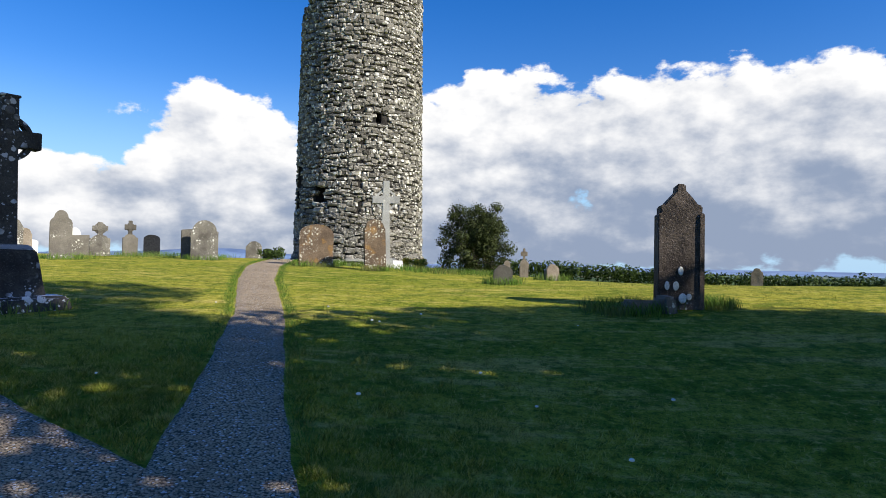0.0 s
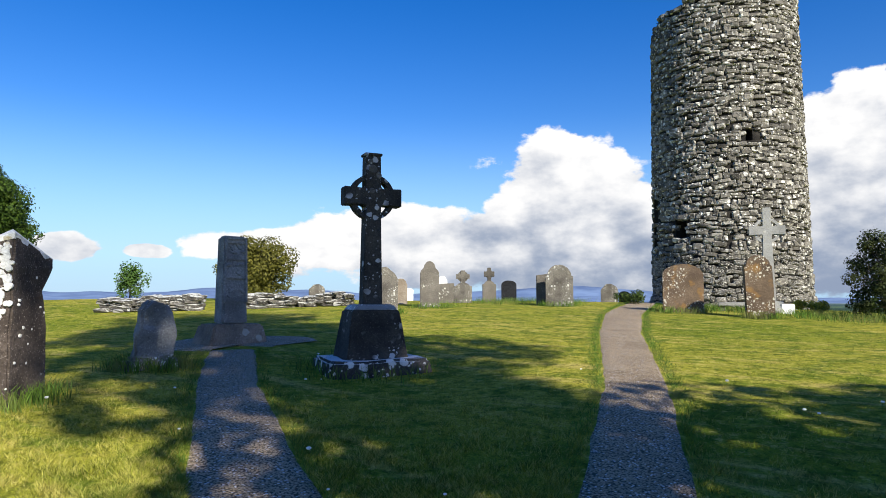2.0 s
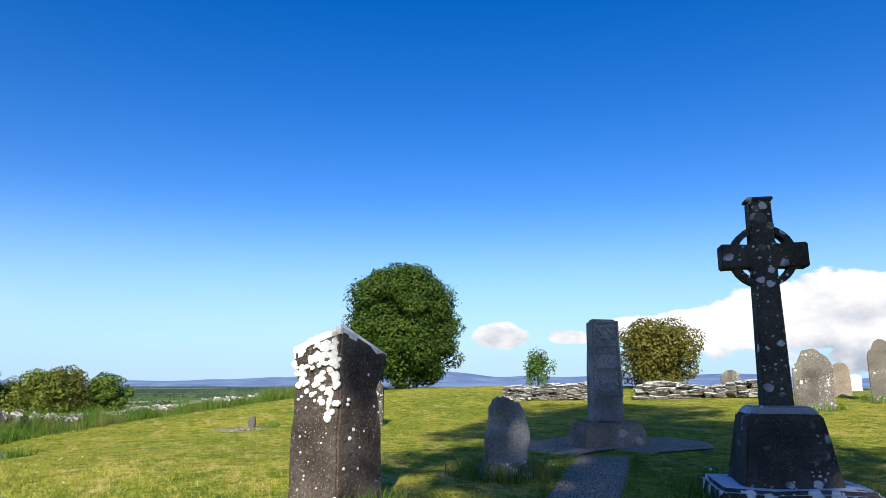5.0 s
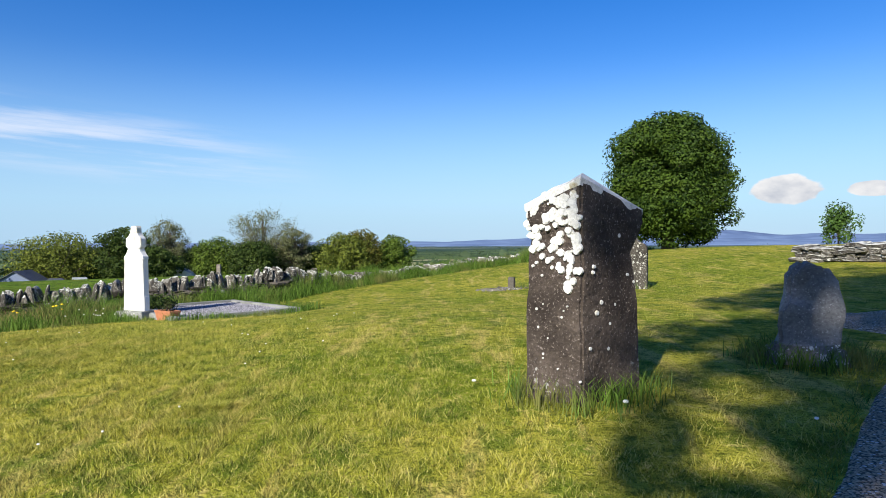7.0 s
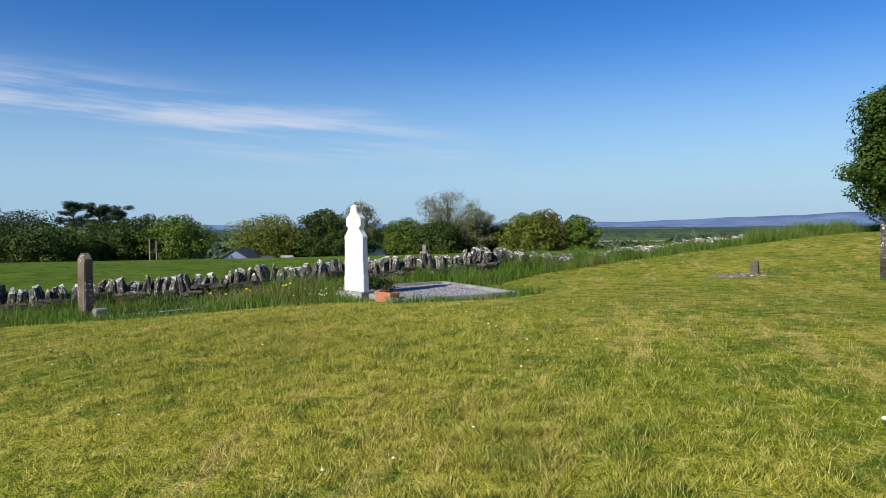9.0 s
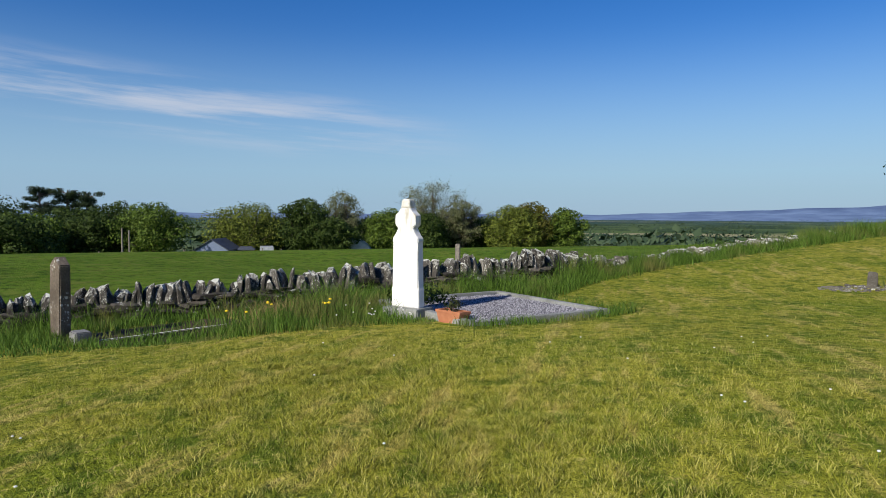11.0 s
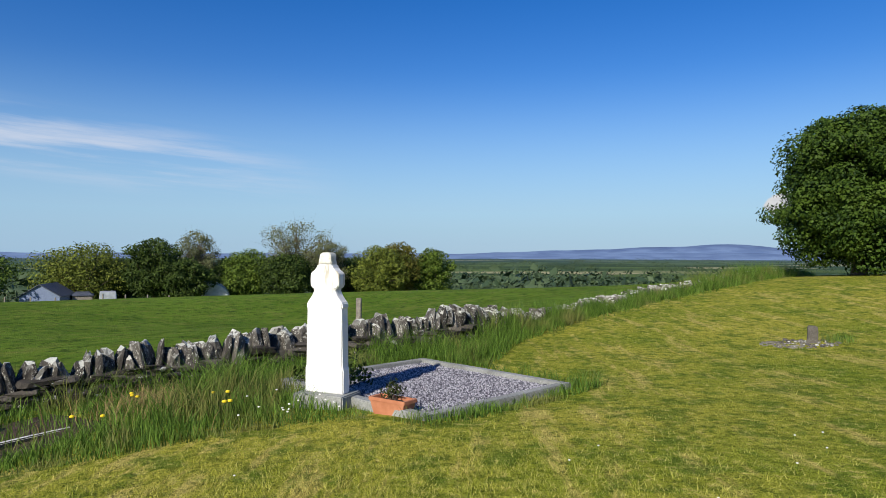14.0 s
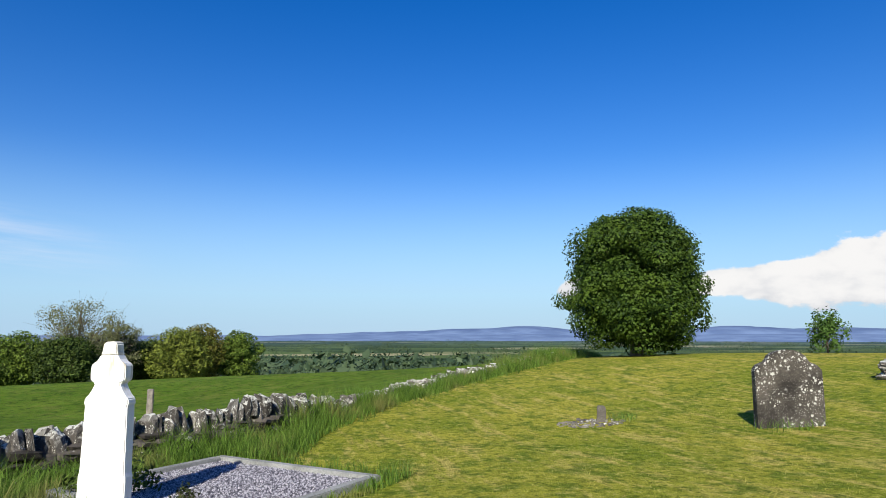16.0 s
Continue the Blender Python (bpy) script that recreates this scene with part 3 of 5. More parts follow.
def build_tower():
    face = math.atan2(0.6 - TY, -0.8 - TX)           # towards the entrance path
    base = gz(TX, TY) - 0.15
    tower = thing("round_tower", "ruined round tower of rough grey lichened stone", "tower", TX, TY, base)
    n, dz = 72, 0.15
    rows = int((TH + 2.45) / dz)

    def rad(z):
        return TR0 + (TR1 - TR0) * min(1, z / TH) + 0.1 * max(0, 1 - z / 0.5)

    def turn(k):
        """Angle from the entrance side, positive to the right of a visitor."""
        return (math.degrees(2 * math.pi * k / n) + 180) % 360 - 180

    def top(k):
        d = turn(k)
        h = TH - 0.4 * min(1, max(0, (-d - 10) / 70)) + 0.05 * math.sin(d * 0.09) + 0.05 * noise.noise(Vector((d * 0.07, 3, 0)))
        if 27 < d < 118:
            h = TH + 1.85 + 0.35 * noise.noise(Vector((d * 0.1, 1, 0))) - max(0, (d - 70)) * 0.022
        return h

    def filled(k, j):
        z, d = (j + 0.5) * dz, turn(k % n)
        if j < 0 or z > top(k % n):
            return False
        if -88 < d < -66 and 1.75 < z < 3.35:
            return False
        if -43 < d < -31 and 2.0 < z < 2.5:
            return False
        if 14 < d < 18 and 4.55 < z < 4.85:
            return False
        return True

    def ring(k, j, inner):
        a = face + 2 * math.pi * k / n
        r = rad(j * dz) - (0.75 if inner else 0)
        return (r * math.cos(a), r * math.sin(a), j * dz)

    index, v, f = {}, [], []

    def vid(k, j, inner):
        key = (k % n, j, inner)
        if key not in index:
            index[key] = len(v)
            v.append(ring(*key))
        return index[key]

    for k in range(n):
        for j in range(rows):
            if not filled(k, j):
                continue
            f.append([vid(k, j, 0), vid(k + 1, j, 0), vid(k + 1, j + 1, 0), vid(k, j + 1, 0)])
            f.append([vid(k + 1, j, 1), vid(k, j, 1), vid(k, j + 1, 1), vid(k + 1, j + 1, 1)])
            for dk, dj, a, b in ((-1, 0, (k, j), (k, j + 1)), (1, 0, (k + 1, j + 1), (k + 1, j)), (0, 1, (k, j + 1), (k + 1, j + 1)), (0, -1, (k + 1, j), (k, j))):
                if not filled(k + dk, j + dj):
                    f.append([vid(*a, 0), vid(*b, 0), vid(*b, 1), vid(*a, 1)])
    link_mesh("masonry_core", v, f, M_MORTAR, tower, "rubble core with dark mortar")
    shapes = [rock_mesh(s, 0.17) for s in range(14)]
    arrays = [mesh_arrays(m) for m in shapes]
    for m in shapes:
        m.materials.append(M_TOWER)
    rng = random.Random(5)
    rest, near = Pile(), []
    z = 0.02
    while z < TH + 2.4:
        h = rng.uniform(0.07, 0.165)
        ang = rng.uniform(0, 0.1)
        while ang < 2 * math.pi:
            r = rad(z)
            w = rng.uniform(0.14, 0.38) if rng.random() > 0.3 else rng.uniform(0.07, 0.15)
            a = ang + w / r / 2
            ang += w / r
            k = int(a / (2 * math.pi) * n) % n
            zz = z + h / 2 + rng.uniform(-0.045, 0.045)
            if not filled(k, int(zz / dz)):
                continue
            ok = all(filled(int((a + s * w / r * 0.4) / (2 * math.pi) * n) % n, int(zz / dz)) for s in (-1, 1))
            if not ok and zz < TH - 0.3:
                continue
            out = rad(zz) - 0.055 + rng.uniform(-0.018, 0.02)
            t = face + a
            m = pose(out * math.cos(t), out * math.sin(t), zz, rng.uniform(-4, 4), rng.uniform(-11, 11), math.degrees(t) + 90) @ Matrix.Diagonal((w * 1.03, 0.24, h * rng.uniform(0.8, 1.3), 1))
            s = rng.randrange(14)
            d = (math.degrees(a) + 180) % 360 - 180
            if -75 < d < 60 and zz < 2.6 and len(near) < 300:
                near.append((s, m))
            else:
                rest.add(arrays[s], m)
        z += h
    # caps on the broken top
    for k in range(n):
        j = max(q for q in range(rows) if filled(k, q))
        for e in range(2):
            t = face + 2 * math.pi * (k + rng.random()) / n
            r = rad(j * dz) - rng.uniform(0.08, 0.6)
            rest.add(arrays[rng.randrange(14)], pose(r * math.cos(t), r * math.sin(t), (j + 1) * dz + 0.01, 0, 0, rng.uniform(0, 360)) @ Matrix.Diagonal((rng.uniform(0.18, 0.34), 0.22, rng.uniform(0.06, 0.13), 1)))
    # stones on the broken cheeks of the standing fragment and openings
    for k in range(n):
        for j in range(int(TH / dz), rows):
            if filled(k, j) and (not filled(k - 1, j) or not filled(k + 1, j)):
                edge = k if not filled(k - 1, j) else k + 1
                t = face + 2 * math.pi * edge / n
                for q in range(3):
                    r = rad(j * dz) - 0.1 - q * 0.24
                    rest.add(arrays[rng.randrange(14)], pose(r * math.cos(t), r * math.sin(t), (j + 0.5) * dz, rng.uniform(-10, 10), 0, math.degrees(t)) @ Matrix.Diagonal((0.25, 0.22, 0.13, 1)))
    tagged(rest.link("masonry", M_TOWER, tower), kind="stuff")
    # weeds rooted in the broken rim
    r2 = np.random.default_rng(3)
    rim = []
    for d in (-92, -86, -80, -72, -62, -50, -20, 14, 22):
        t = face + radians(d)
        k = int((d % 360) / 360 * n) % n
        rim.append(((TR1 - 0.1) * math.cos(t), (TR1 - 0.1) * math.sin(t), top(k) + 0.03, 0.12 if d < -60 or d > 0 else 0.07, 0.7))
    p, dn = crown_points(rim, 1300, r2, 0.8)
    lv, lf = leaves(p, dn, 0.07, r2)
    link_mesh("rim_weeds", lv, lf, M_WOODDARK, tower, "dark weeds on the broken rim")
    return tower, shapes, near


TOWER, TOWER_SHAPES, TOWER_NEAR = build_tower()


# ---- trees and bushes ----
def make_tree(name, label, x, y, height, width, mat, seed, leaf=0.16, count=16000, trunk=0.16, clear=0.12, lumps=46, kind_of="tree", sparse=False, shape=1.0, group="", ragged=0.2, low=False, squash=0.8, z=None, bell=None, lump=(0.13, 0.2)):
    rng = np.random.default_rng(seed)
    tree = thing(name, label, kind_of, x, y, z, group=group)
    h0 = height * clear
    ch = height - h0
    blobs = []
    for i in range(lumps):
        u = (i + 0.5) / lumps
        q = 2.399963 * i + rng.uniform(-0.3, 0.3)
        zz = -1 + 2 * u
        rr = math.sqrt(max(0, 1 - abs(zz) ** (2.2 if not low else 3.0))) ** shape
        rr = float(np.interp(u, np.linspace(0, 1, len(bell)), bell)) if bell else rr
        k = rng.uniform(0.62, 0.86) + (rng.uniform(-ragged, ragged) * 0.5)
        rad = width * rng.uniform(*lump)
        blobs.append((rr * k * width / 2 * math.cos(q), rr * k * width / 2 * math.sin(q), h0 + ch * (0.5 + 0.43 * zz) + rng.uniform(-1, 1) * ch * 0.03, rad, squash))
    for i in range(lumps // 3):
        q = rng.uniform(0, 6.28)
        s = rng.uniform(0, 0.3) * width
        blobs.append((s * math.cos(q), s * math.sin(q), h0 + ch * rng.uniform(0.25, 0.75), width * 0.2, 0.9))
    wood = Pile()
    bend = rng.uniform(-0.03, 0.03, 2) * height
    wood.add(tube([(0, 0, -0.15), (bend[0] * 0.3, bend[1] * 0.3, h0 + 0.1 * ch), (bend[0], bend[1], h0 + 0.45 * ch), (bend[0] * 1.2, bend[1], h0 + 0.85 * ch)], [trunk * 1.25, trunk, trunk * 0.6, trunk * 0.15]), Matrix.Identity(4))
    for b in blobs[:: 1 if sparse else 2]:
        t = rng.uniform(0.1, 0.5)
        s = (bend[0] * t, bend[1] * t, h0 + ch * t * 0.75)
        m = [(s[i] + b[i]) / 2 + rng.uniform(-0.05, 0.05) * width for i in range(3)]
        r = trunk * rng.uniform(0.16, 0.34)
        wood.add(tube([s, m, b[:3]], [r, r * 0.6, r * 0.15], 5), Matrix.Identity(4))
        if sparse:
            for e in range(5):
                tip = [b[i] + rng.uniform(-1, 1) * b[3] * 1.4 for i in range(3)]
                wood.add(tube([m, [(m[i] + tip[i]) / 2 + rng.uniform(-0.03, 0.03) * width for i in range(3)], tip], [r * 0.4, r * 0.25, r * 0.06], 3), Matrix.Identity(4))
    wood.link("trunk", M_BARK, tree)
    p, d = crown_points(blobs, count, rng, 0.8 if sparse else 0.35)
    keep = p[:, 2] > 0.03
    v, f = leaves(p[keep], d[keep] + [0, 0, 0.35], leaf, rng)
    link_mesh("crown", v, f, mat, tree)
    return tree


make_tree("broadleaf_tree", "dense dark green sycamore with crown down to the grass", -29.45, 11.85, 5.55, 5.25, M_TREE, 3, 0.12, 115000, 0.22, 0.03, 170, ragged=0.3, squash=0.6, lump=(0.09, 0.16), bell=(0.55, 0.95, 1.0, 0.97, 0.86, 0.72, 0.42))
make_tree("round_bush", "olive green rounded bush behind the ruined wall", -18.9, 17.1, 2.15, 2.6, M_BUSH, 8, 0.1, 15000, 0.07, 0.03, 40, "bush")
make_tree("thorn_bush", "dark scrubby thorn bush with bare twigs", -0.25, 17.5, 1.85, 1.75, M_THORN, 12, 0.06, 27000, 0.06, 0.04, 40, "bush", sparse=True, ragged=0.7, lump=(0.1, 0.17), bell=(0.6, 0.9, 1.0, 0.95, 0.85, 0.55))
make_tree("sapling", "small bright green sapling by the ruined wall", -25.2, 16.3, 1.35, 1.25, M_SAP, 15, 0.1, 2200, 0.03, 0.02, 22, "tree", sparse=True, ragged=0.5, bell=(0.75, 1.0, 0.95, 0.75, 0.5), squash=1.7)
# tall trees on the entrance side, behind the visitor
for x, y, h, w, low, cnt, seed in ((10.5, -1.4, 20.0, 5.7, 0.5, 9000, 31), (6.6, 0.85, 8.6, 5.7, 0.12, 9500, 32), (9.4, 3.2, 7.3, 4.3, 0.1, 11000, 33)):
    make_tree("roadside_tree", "tall leafy tree on the entrance side of the graveyard", x, y, h, w, M_WOODMID, seed, 0.32, cnt, 0.25, low, 40, group="entrance trees", ragged=0.35)


def far_xy(az, dist, ox=-6.0, oy=-0.5):
    a = radians(az)
    return ox - math.sin(a) * dist, oy + math.cos(a) * dist


# trees beyond the boundary wall: azimuth, distance, top elevation, width in degrees, material, sparse
WOODS = ((139.5, 88, 1.0, 7, M_WOODDARK, 0), (136.3, 84, -0.1, 5, M_WOODMID, 0), (133.0, 92, 0.4, 5, M_WOODDARK, 0), (130.4, 90, 0.8, 5, M_WOODDARK, 0), (127.7, 84, 0.6, 5.6, M_WOODMID, 0), (120.6, 92, 0.7, 6.6, M_WOODYEL, 0), (115.6, 86, 1.4, 4.2, M_WOODDARK, 0),
         (112.4, 95, 1.9, 3.4, M_SPARSE, 1), (113.3, 84, -0.4, 4.0, M_WOODDARK, 0), (108.4, 92, 0.4, 4.4, M_WOODMID, 0), (104.7, 94, 2.8, 5.4, M_SPARSE, 1), (105.4, 88, 0.1, 4.4, M_WOODDARK, 0), (102.0, 92, 1.3, 3.0, M_SPARSE, 1), (101.6, 96, -0.4, 4.6, M_WOODDARK, 0), (97.6, 92, 0.8, 4.6, M_WOODYEL, 0), (96.0, 95, 1.1, 4.2, M_BUSH, 0), (93.2, 96, 0.55, 3.4, M_WOODMID, 0),
         (118.2, 96, -0.5, 5.0, M_WOODDARK, 0), (110.4, 97, -0.3, 4.4, M_WOODDARK, 0), (99.6, 97, -0.3, 4.0, M_WOODDARK, 0), (137.5, 80, -0.4, 6.0, M_WOODDARK, 0), (131.8, 86, -0.2, 4.5, M_WOODDARK, 0),
         (145.0, 90, 0.6, 7, M_WOODDARK, 0), (151.0, 86, 0.9, 7, M_WOODMID, 0), (158.0, 80, 1.2, 8, M_WOODDARK, 0))
for i, (az, dist, top, wide, mat, sp) in enumerate(WOODS):
    x, y = far_xy(az, dist)
    hh = 1.65 + dist * math.tan(radians(top)) - gz(x, y)
    make_tree("field_tree", "bare-limbed tree just coming into leaf beyond the field" if sp else "leafy tree beyond the green field", x, y, hh, dist * radians(wide) * 1.1, mat, 50 + i, 0.22 if sp else 0.3, 9000 if sp else 13000, 0.3, 0.2 if sp else 0.04, 34 if sp else 70, sparse=bool(sp), group="trees beyond the field", ragged=0.5, squash=0.62, lump=(0.13, 0.2) if sp else (0.09, 0.16))


def build_pine(x, y, height, seed):
    rng = np.random.default_rng(seed)
    t = thing("pine_tree", "dark Scots pine with flat plates of needles", "tree", x, y, group="pines")
    wood = Pile()
    wood.add(tube([(0, 0, -0.2), (0.15, 0, height * 0.5), (0, 0.1, height)], [0.3, 0.2, 0.05]), Matrix.Identity(4))
    blobs = []
    for i in range(20):
        z = height * rng.uniform(0.55, 1.0)
        q, r = rng.uniform(0, 6.28), rng.uniform(0.3, 1.9)
        b = (r * math.cos(q), r * math.sin(q), z, rng.uniform(0.6, 1.1), 0.5)
        wood.add(tube([(0.05, 0.05, z - 0.5), b[:3]], [0.09, 0.03], 5), Matrix.Identity(4))
        blobs.append(b)
    wood.link("trunk", M_BARK, t)
    p, d = crown_points(blobs, 5000, rng, 0.8)
    v, f = leaves(p, d, 0.3, rng, (1.0, 0.3))
    link_mesh("crown", v, f, M_PINE, t)


build_pine(*far_xy(135.4, 96), 9.6, 4)
build_pine(*far_xy(133.6, 98), 9.7, 5)
build_pine(*far_xy(132.3, 97), 9.2, 6)


def scatter_far():
    """Hedgerows and copses over the plain."""
    rng = np.random.default_rng(21)
    P, D, S = [], [], []
    for i in range(800):
        az = rng.uniform(35, 165) if i % 4 else rng.uniform(-60, 35)
        dist = 170 * (3800 / 170) ** rng.random()
        x, y = far_xy(az, dist)
        line = rng.uniform(0, math.pi)
        n = int(rng.integers(5, 16))
        ln = rng.uniform(25, 130) * (1 + dist / 1200)
        for k in range(n):
            px, py = x + math.cos(line) * ln * (k / n - 0.5), y + math.sin(line) * ln * (k / n - 0.5)
            if math.hypot(px + 6, py) < 150:
                continue
            hgt = rng.uniform(1.5, 5.0) if k % 3 else rng.uniform(3, 8)
            c = 22
            d = rng.normal(0, 1, (c, 3))
            d /= np.linalg.norm(d, axis=1)[:, None]
            d[:, 2] = np.abs(d[:, 2])
            P.append(np.array([px, py, gz(px, py)]) + d * [ln / n * 0.75 + hgt * 0.4, ln / n * 0.75 + hgt * 0.4, hgt])
            D.append(d), S.append(np.full(c, hgt * 0.3))
    p, d, s = np.concatenate(P), np.concatenate(D), np.concatenate(S)
    v, f = leaves(p, d, 1.0, rng)
    c = np.repeat(p, 4, 0)
    v = c + (v - c) * np.repeat(s, 4)[:, None] * 1.3
    ob = link_mesh("hedgerows", v, f, M_HEDGEFAR)
    tagged(ob, "distant hedgerows and copses across the plain", "hedges", kind="stuff")


scatter_far()


def build_hills():
    """Low hills on the horizon, distance haze painted in as blue."""
    for dist, amp, off, name in ((4300, 0.95, 0.0, "far_hills"), (3600, 0.2, 40.0, "near_hills")):
        az = np.linspace(-180, 180, 721)
        prof = []
        for a in az:
            k = noise.fractal(Vector((a * 0.16 + off, off, 0.5)), 0.9, 2.1, 5) * 0.5
            e = 0.02 + 0.28 * k
            for c, w, t in ((52, 4, 0.85), (44, 5, 0.7), (60, 4, 0.4), (68, 4, 0.85), (75, 4, 0.5), (83, 5, 0.32), (21, 7, 0.85), (30, 8, 0.45), (-5, 4, 0.3), (-24, 5, 0.1)):
                e += t * math.exp(-((a - c) / w) ** 2)
            e -= 0.35 * math.exp(-((a + 35) / 16) ** 2)
            prof.append(max(-0.3, e * amp))
        v = []
        for a, e in zip(az, prof):
            x, y = -math.sin(radians(a)), math.cos(radians(a))
            zt = dist * math.tan(radians(e)) + 1.5
            for r, z in ((dist - 500, -22.0), (dist - 250, -22 + (zt + 22) * 0.55), (dist, zt), (dist + 150, -25.0)):
                v.append((x * r, y * r, z))
        f = [[i * 4 + k, i * 4 + k + 1, i * 4 + k + 5, i * 4 + k + 4] for i in range(720) for k in range(3)]
        tagged(link_mesh("backdrop_" + name, v, f, M_HILL, smooth=True), "distant hills along the horizon, coloured haze blue", "hills", kind="structure")


build_hills()


# ---- stones of the graveyard ----
def ring_cross(width, height, arm_z, bar, ring, thick, parent, mat, z0=0.0, foot=1.15, names=("shaft", "ring")):
    """A ringed cross: shaft with arms in one slab, the ring set back."""
    h, b = bar / 2, bar / 2
    a0, a1 = z0 + arm_z - bar * 0.52, z0 + arm_z + bar * 0.52
    top = z0 + height
    c = bar * 0.08
    prof = [(-h * foot, z0), (h * foot, z0), (h, a0 - c), (h + c, a0), (width / 2, a0 - 0.01), (width / 2, a1 + 0.01), (h + c, a1), (h, a1 + c), (h * 0.95, top), (-h * 0.95, top), (-h, a1 + c), (-h - c, a1), (-width / 2, a1 + 0.01), (-width / 2, a0 - 0.01), (-h - c, a0), (-h, a0 - c)]
    part(names[0], extruded(prof, thick, 0.012), mat, parent)
    bm = bmesh.new()
    n, r0, r1, t = 40, ring * 0.8, ring, thick * 0.66
    vs = [[bm.verts.new((r * math.sin(2 * math.pi * i / n), y, z0 + arm_z + r * math.cos(2 * math.pi * i / n))) for r, y in ((r0, -t / 2), (r1, -t / 2), (r1, t / 2), (r0, t / 2))] for i in range(n)]
    for i in range(n):
        p, q = vs[i], vs[(i + 1) % n]
        for k in range(4):
            bm.faces.new((p[k], q[k], q[(k + 1) % 4], p[(k + 1) % 4]))
    bmesh.ops.recalc_face_normals(bm, faces=bm.faces)
    part(names[1], bm, mat, parent)


def build_high_cross():
    x, y = -5.6, 7.31
    c = thing("high_cross", "dark stone Celtic high cross with lichened stepped base", "cross", x, y, 0.47, 57.3)
    part("plinth", roughen(box(1.2, 0.95, 0.26, -0.06, 0.93, 0.03), 0.02, 4, 1, 2), M_SLABLICHEN, c, "white-lichened plinth")
    part("tapered_base", roughen(box(0.72, 0.6, 0.56, 0.18, 0.76, 0.015), 0.008, 5, 2, 2), M_DARKSTONE, c)
    part("base_cap", roughen(box(0.53, 0.44, 0.07, 0.73, 0.8, 0.015), 0.004, 6, 3, 1), M_SLABLICHEN, c)
    ring_cross(0.69, 1.73, 1.25, 0.185, 0.268, 0.17, c, M_DARKSTONE, 0.79, 1.25)
    part("cap_stone", box(0.21, 0.18, 0.03, 2.52, 1, 0.006), M_DARKSTONE, c)
    for i, (sx, sz, r) in enumerate(((-0.01, 2.36, 0.055), (0.06, 2.29, 0.04), (-0.02, 2.11, 0.035), (-0.04, 2.45, 0.035))):
        bm = bmesh.new()
        bmesh.ops.create_cone(bm, cap_ends=True, segments=18, radius1=r, radius2=r * 0.8, depth=0.012, matrix=pose(sx, -0.088, sz, 90))
        part("lichen_patch", roughen(bm, 0.006, 20, i), M_GREY, c)


def build_shaft():
    s = thing("carved_shaft", "grey granite high cross shaft carved in panels", "cross", -8.55, 7.72, 0.66, 74)
    part("base_block", roughen(box(0.9, 0.75, 0.36, -0.05, 0.8, 0.03), 0.015, 3, 4, 2), M_SHAFTBASE, s, "tapered brown granite base")
    part("shaft", roughen(box(0.38, 0.32, 1.27, 0.3, 0.86, 0.03), 0.014, 4, 5, 3), M_SHAFT, s)
    rng = random.Random(3)
    for z in (0.62, 0.95, 1.22, 1.46, 1.52):
        part("panel_rib", roughen(box(0.36 - z * 0.02, 0.04, 0.03, z, 1, 0.008, 0, -0.163 + (z - 0.3) * 0.017), 0.005, 9, z), M_SHAFT, s)
    for side in (-1, 1):
        bm = box(0.035, 0.04, 0.92, 0.0, 1, 0.008)
        bmesh.ops.transform(bm, matrix=pose(side * 0.163, -0.157, 0.61, -1.0, -side * 1.2), verts=bm.verts)
        part("panel_border", roughen(bm, 0.005, 9, side + 3, 2), M_SHAFT, s)
    for z in (0.7, 1.02, 1.28):
        for k in range(4):
            bm = bmesh.new()
            bmesh.ops.create_uvsphere(bm, u_segments=10, v_segments=6, radius=1)
            m = pose(rng.uniform(-0.11, 0.11), -0.155 + (z - 0.3) * 0.017, z + rng.uniform(0, 0.15), 0, rng.uniform(-60, 60)) @ Matrix.Diagonal((rng.uniform(0.03, 0.08), 0.018, rng.uniform(0.015, 0.03), 1))
            bmesh.ops.transform(bm, matrix=m, verts=bm.verts)
            part("worn_figure", bm, M_SHAFT, s)


def build_stump():
    s = thing("leaning_stone", "small leaning grey grave marker with pale base", "gravestone", -7.28, 5.66, 0.64, 70)
    prof = [(-0.2, -0.06), (0.2, -0.06), (0.22, 0.3), (0.2, 0.52), (0.1, 0.66), (-0.04, 0.68), (-0.12, 0.6), (-0.17, 0.3)]
    part("marker", roughen(extruded(prof, 0.2, 0.03), 0.05, 5, 7, 3), M_SHAFT, s)
    part("footing", roughen(box(0.62, 0.4, 0.16, -0.08, 0.8, 0.03), 0.05, 4, 9, 2), M_SPOT, s, "rough pale footing")


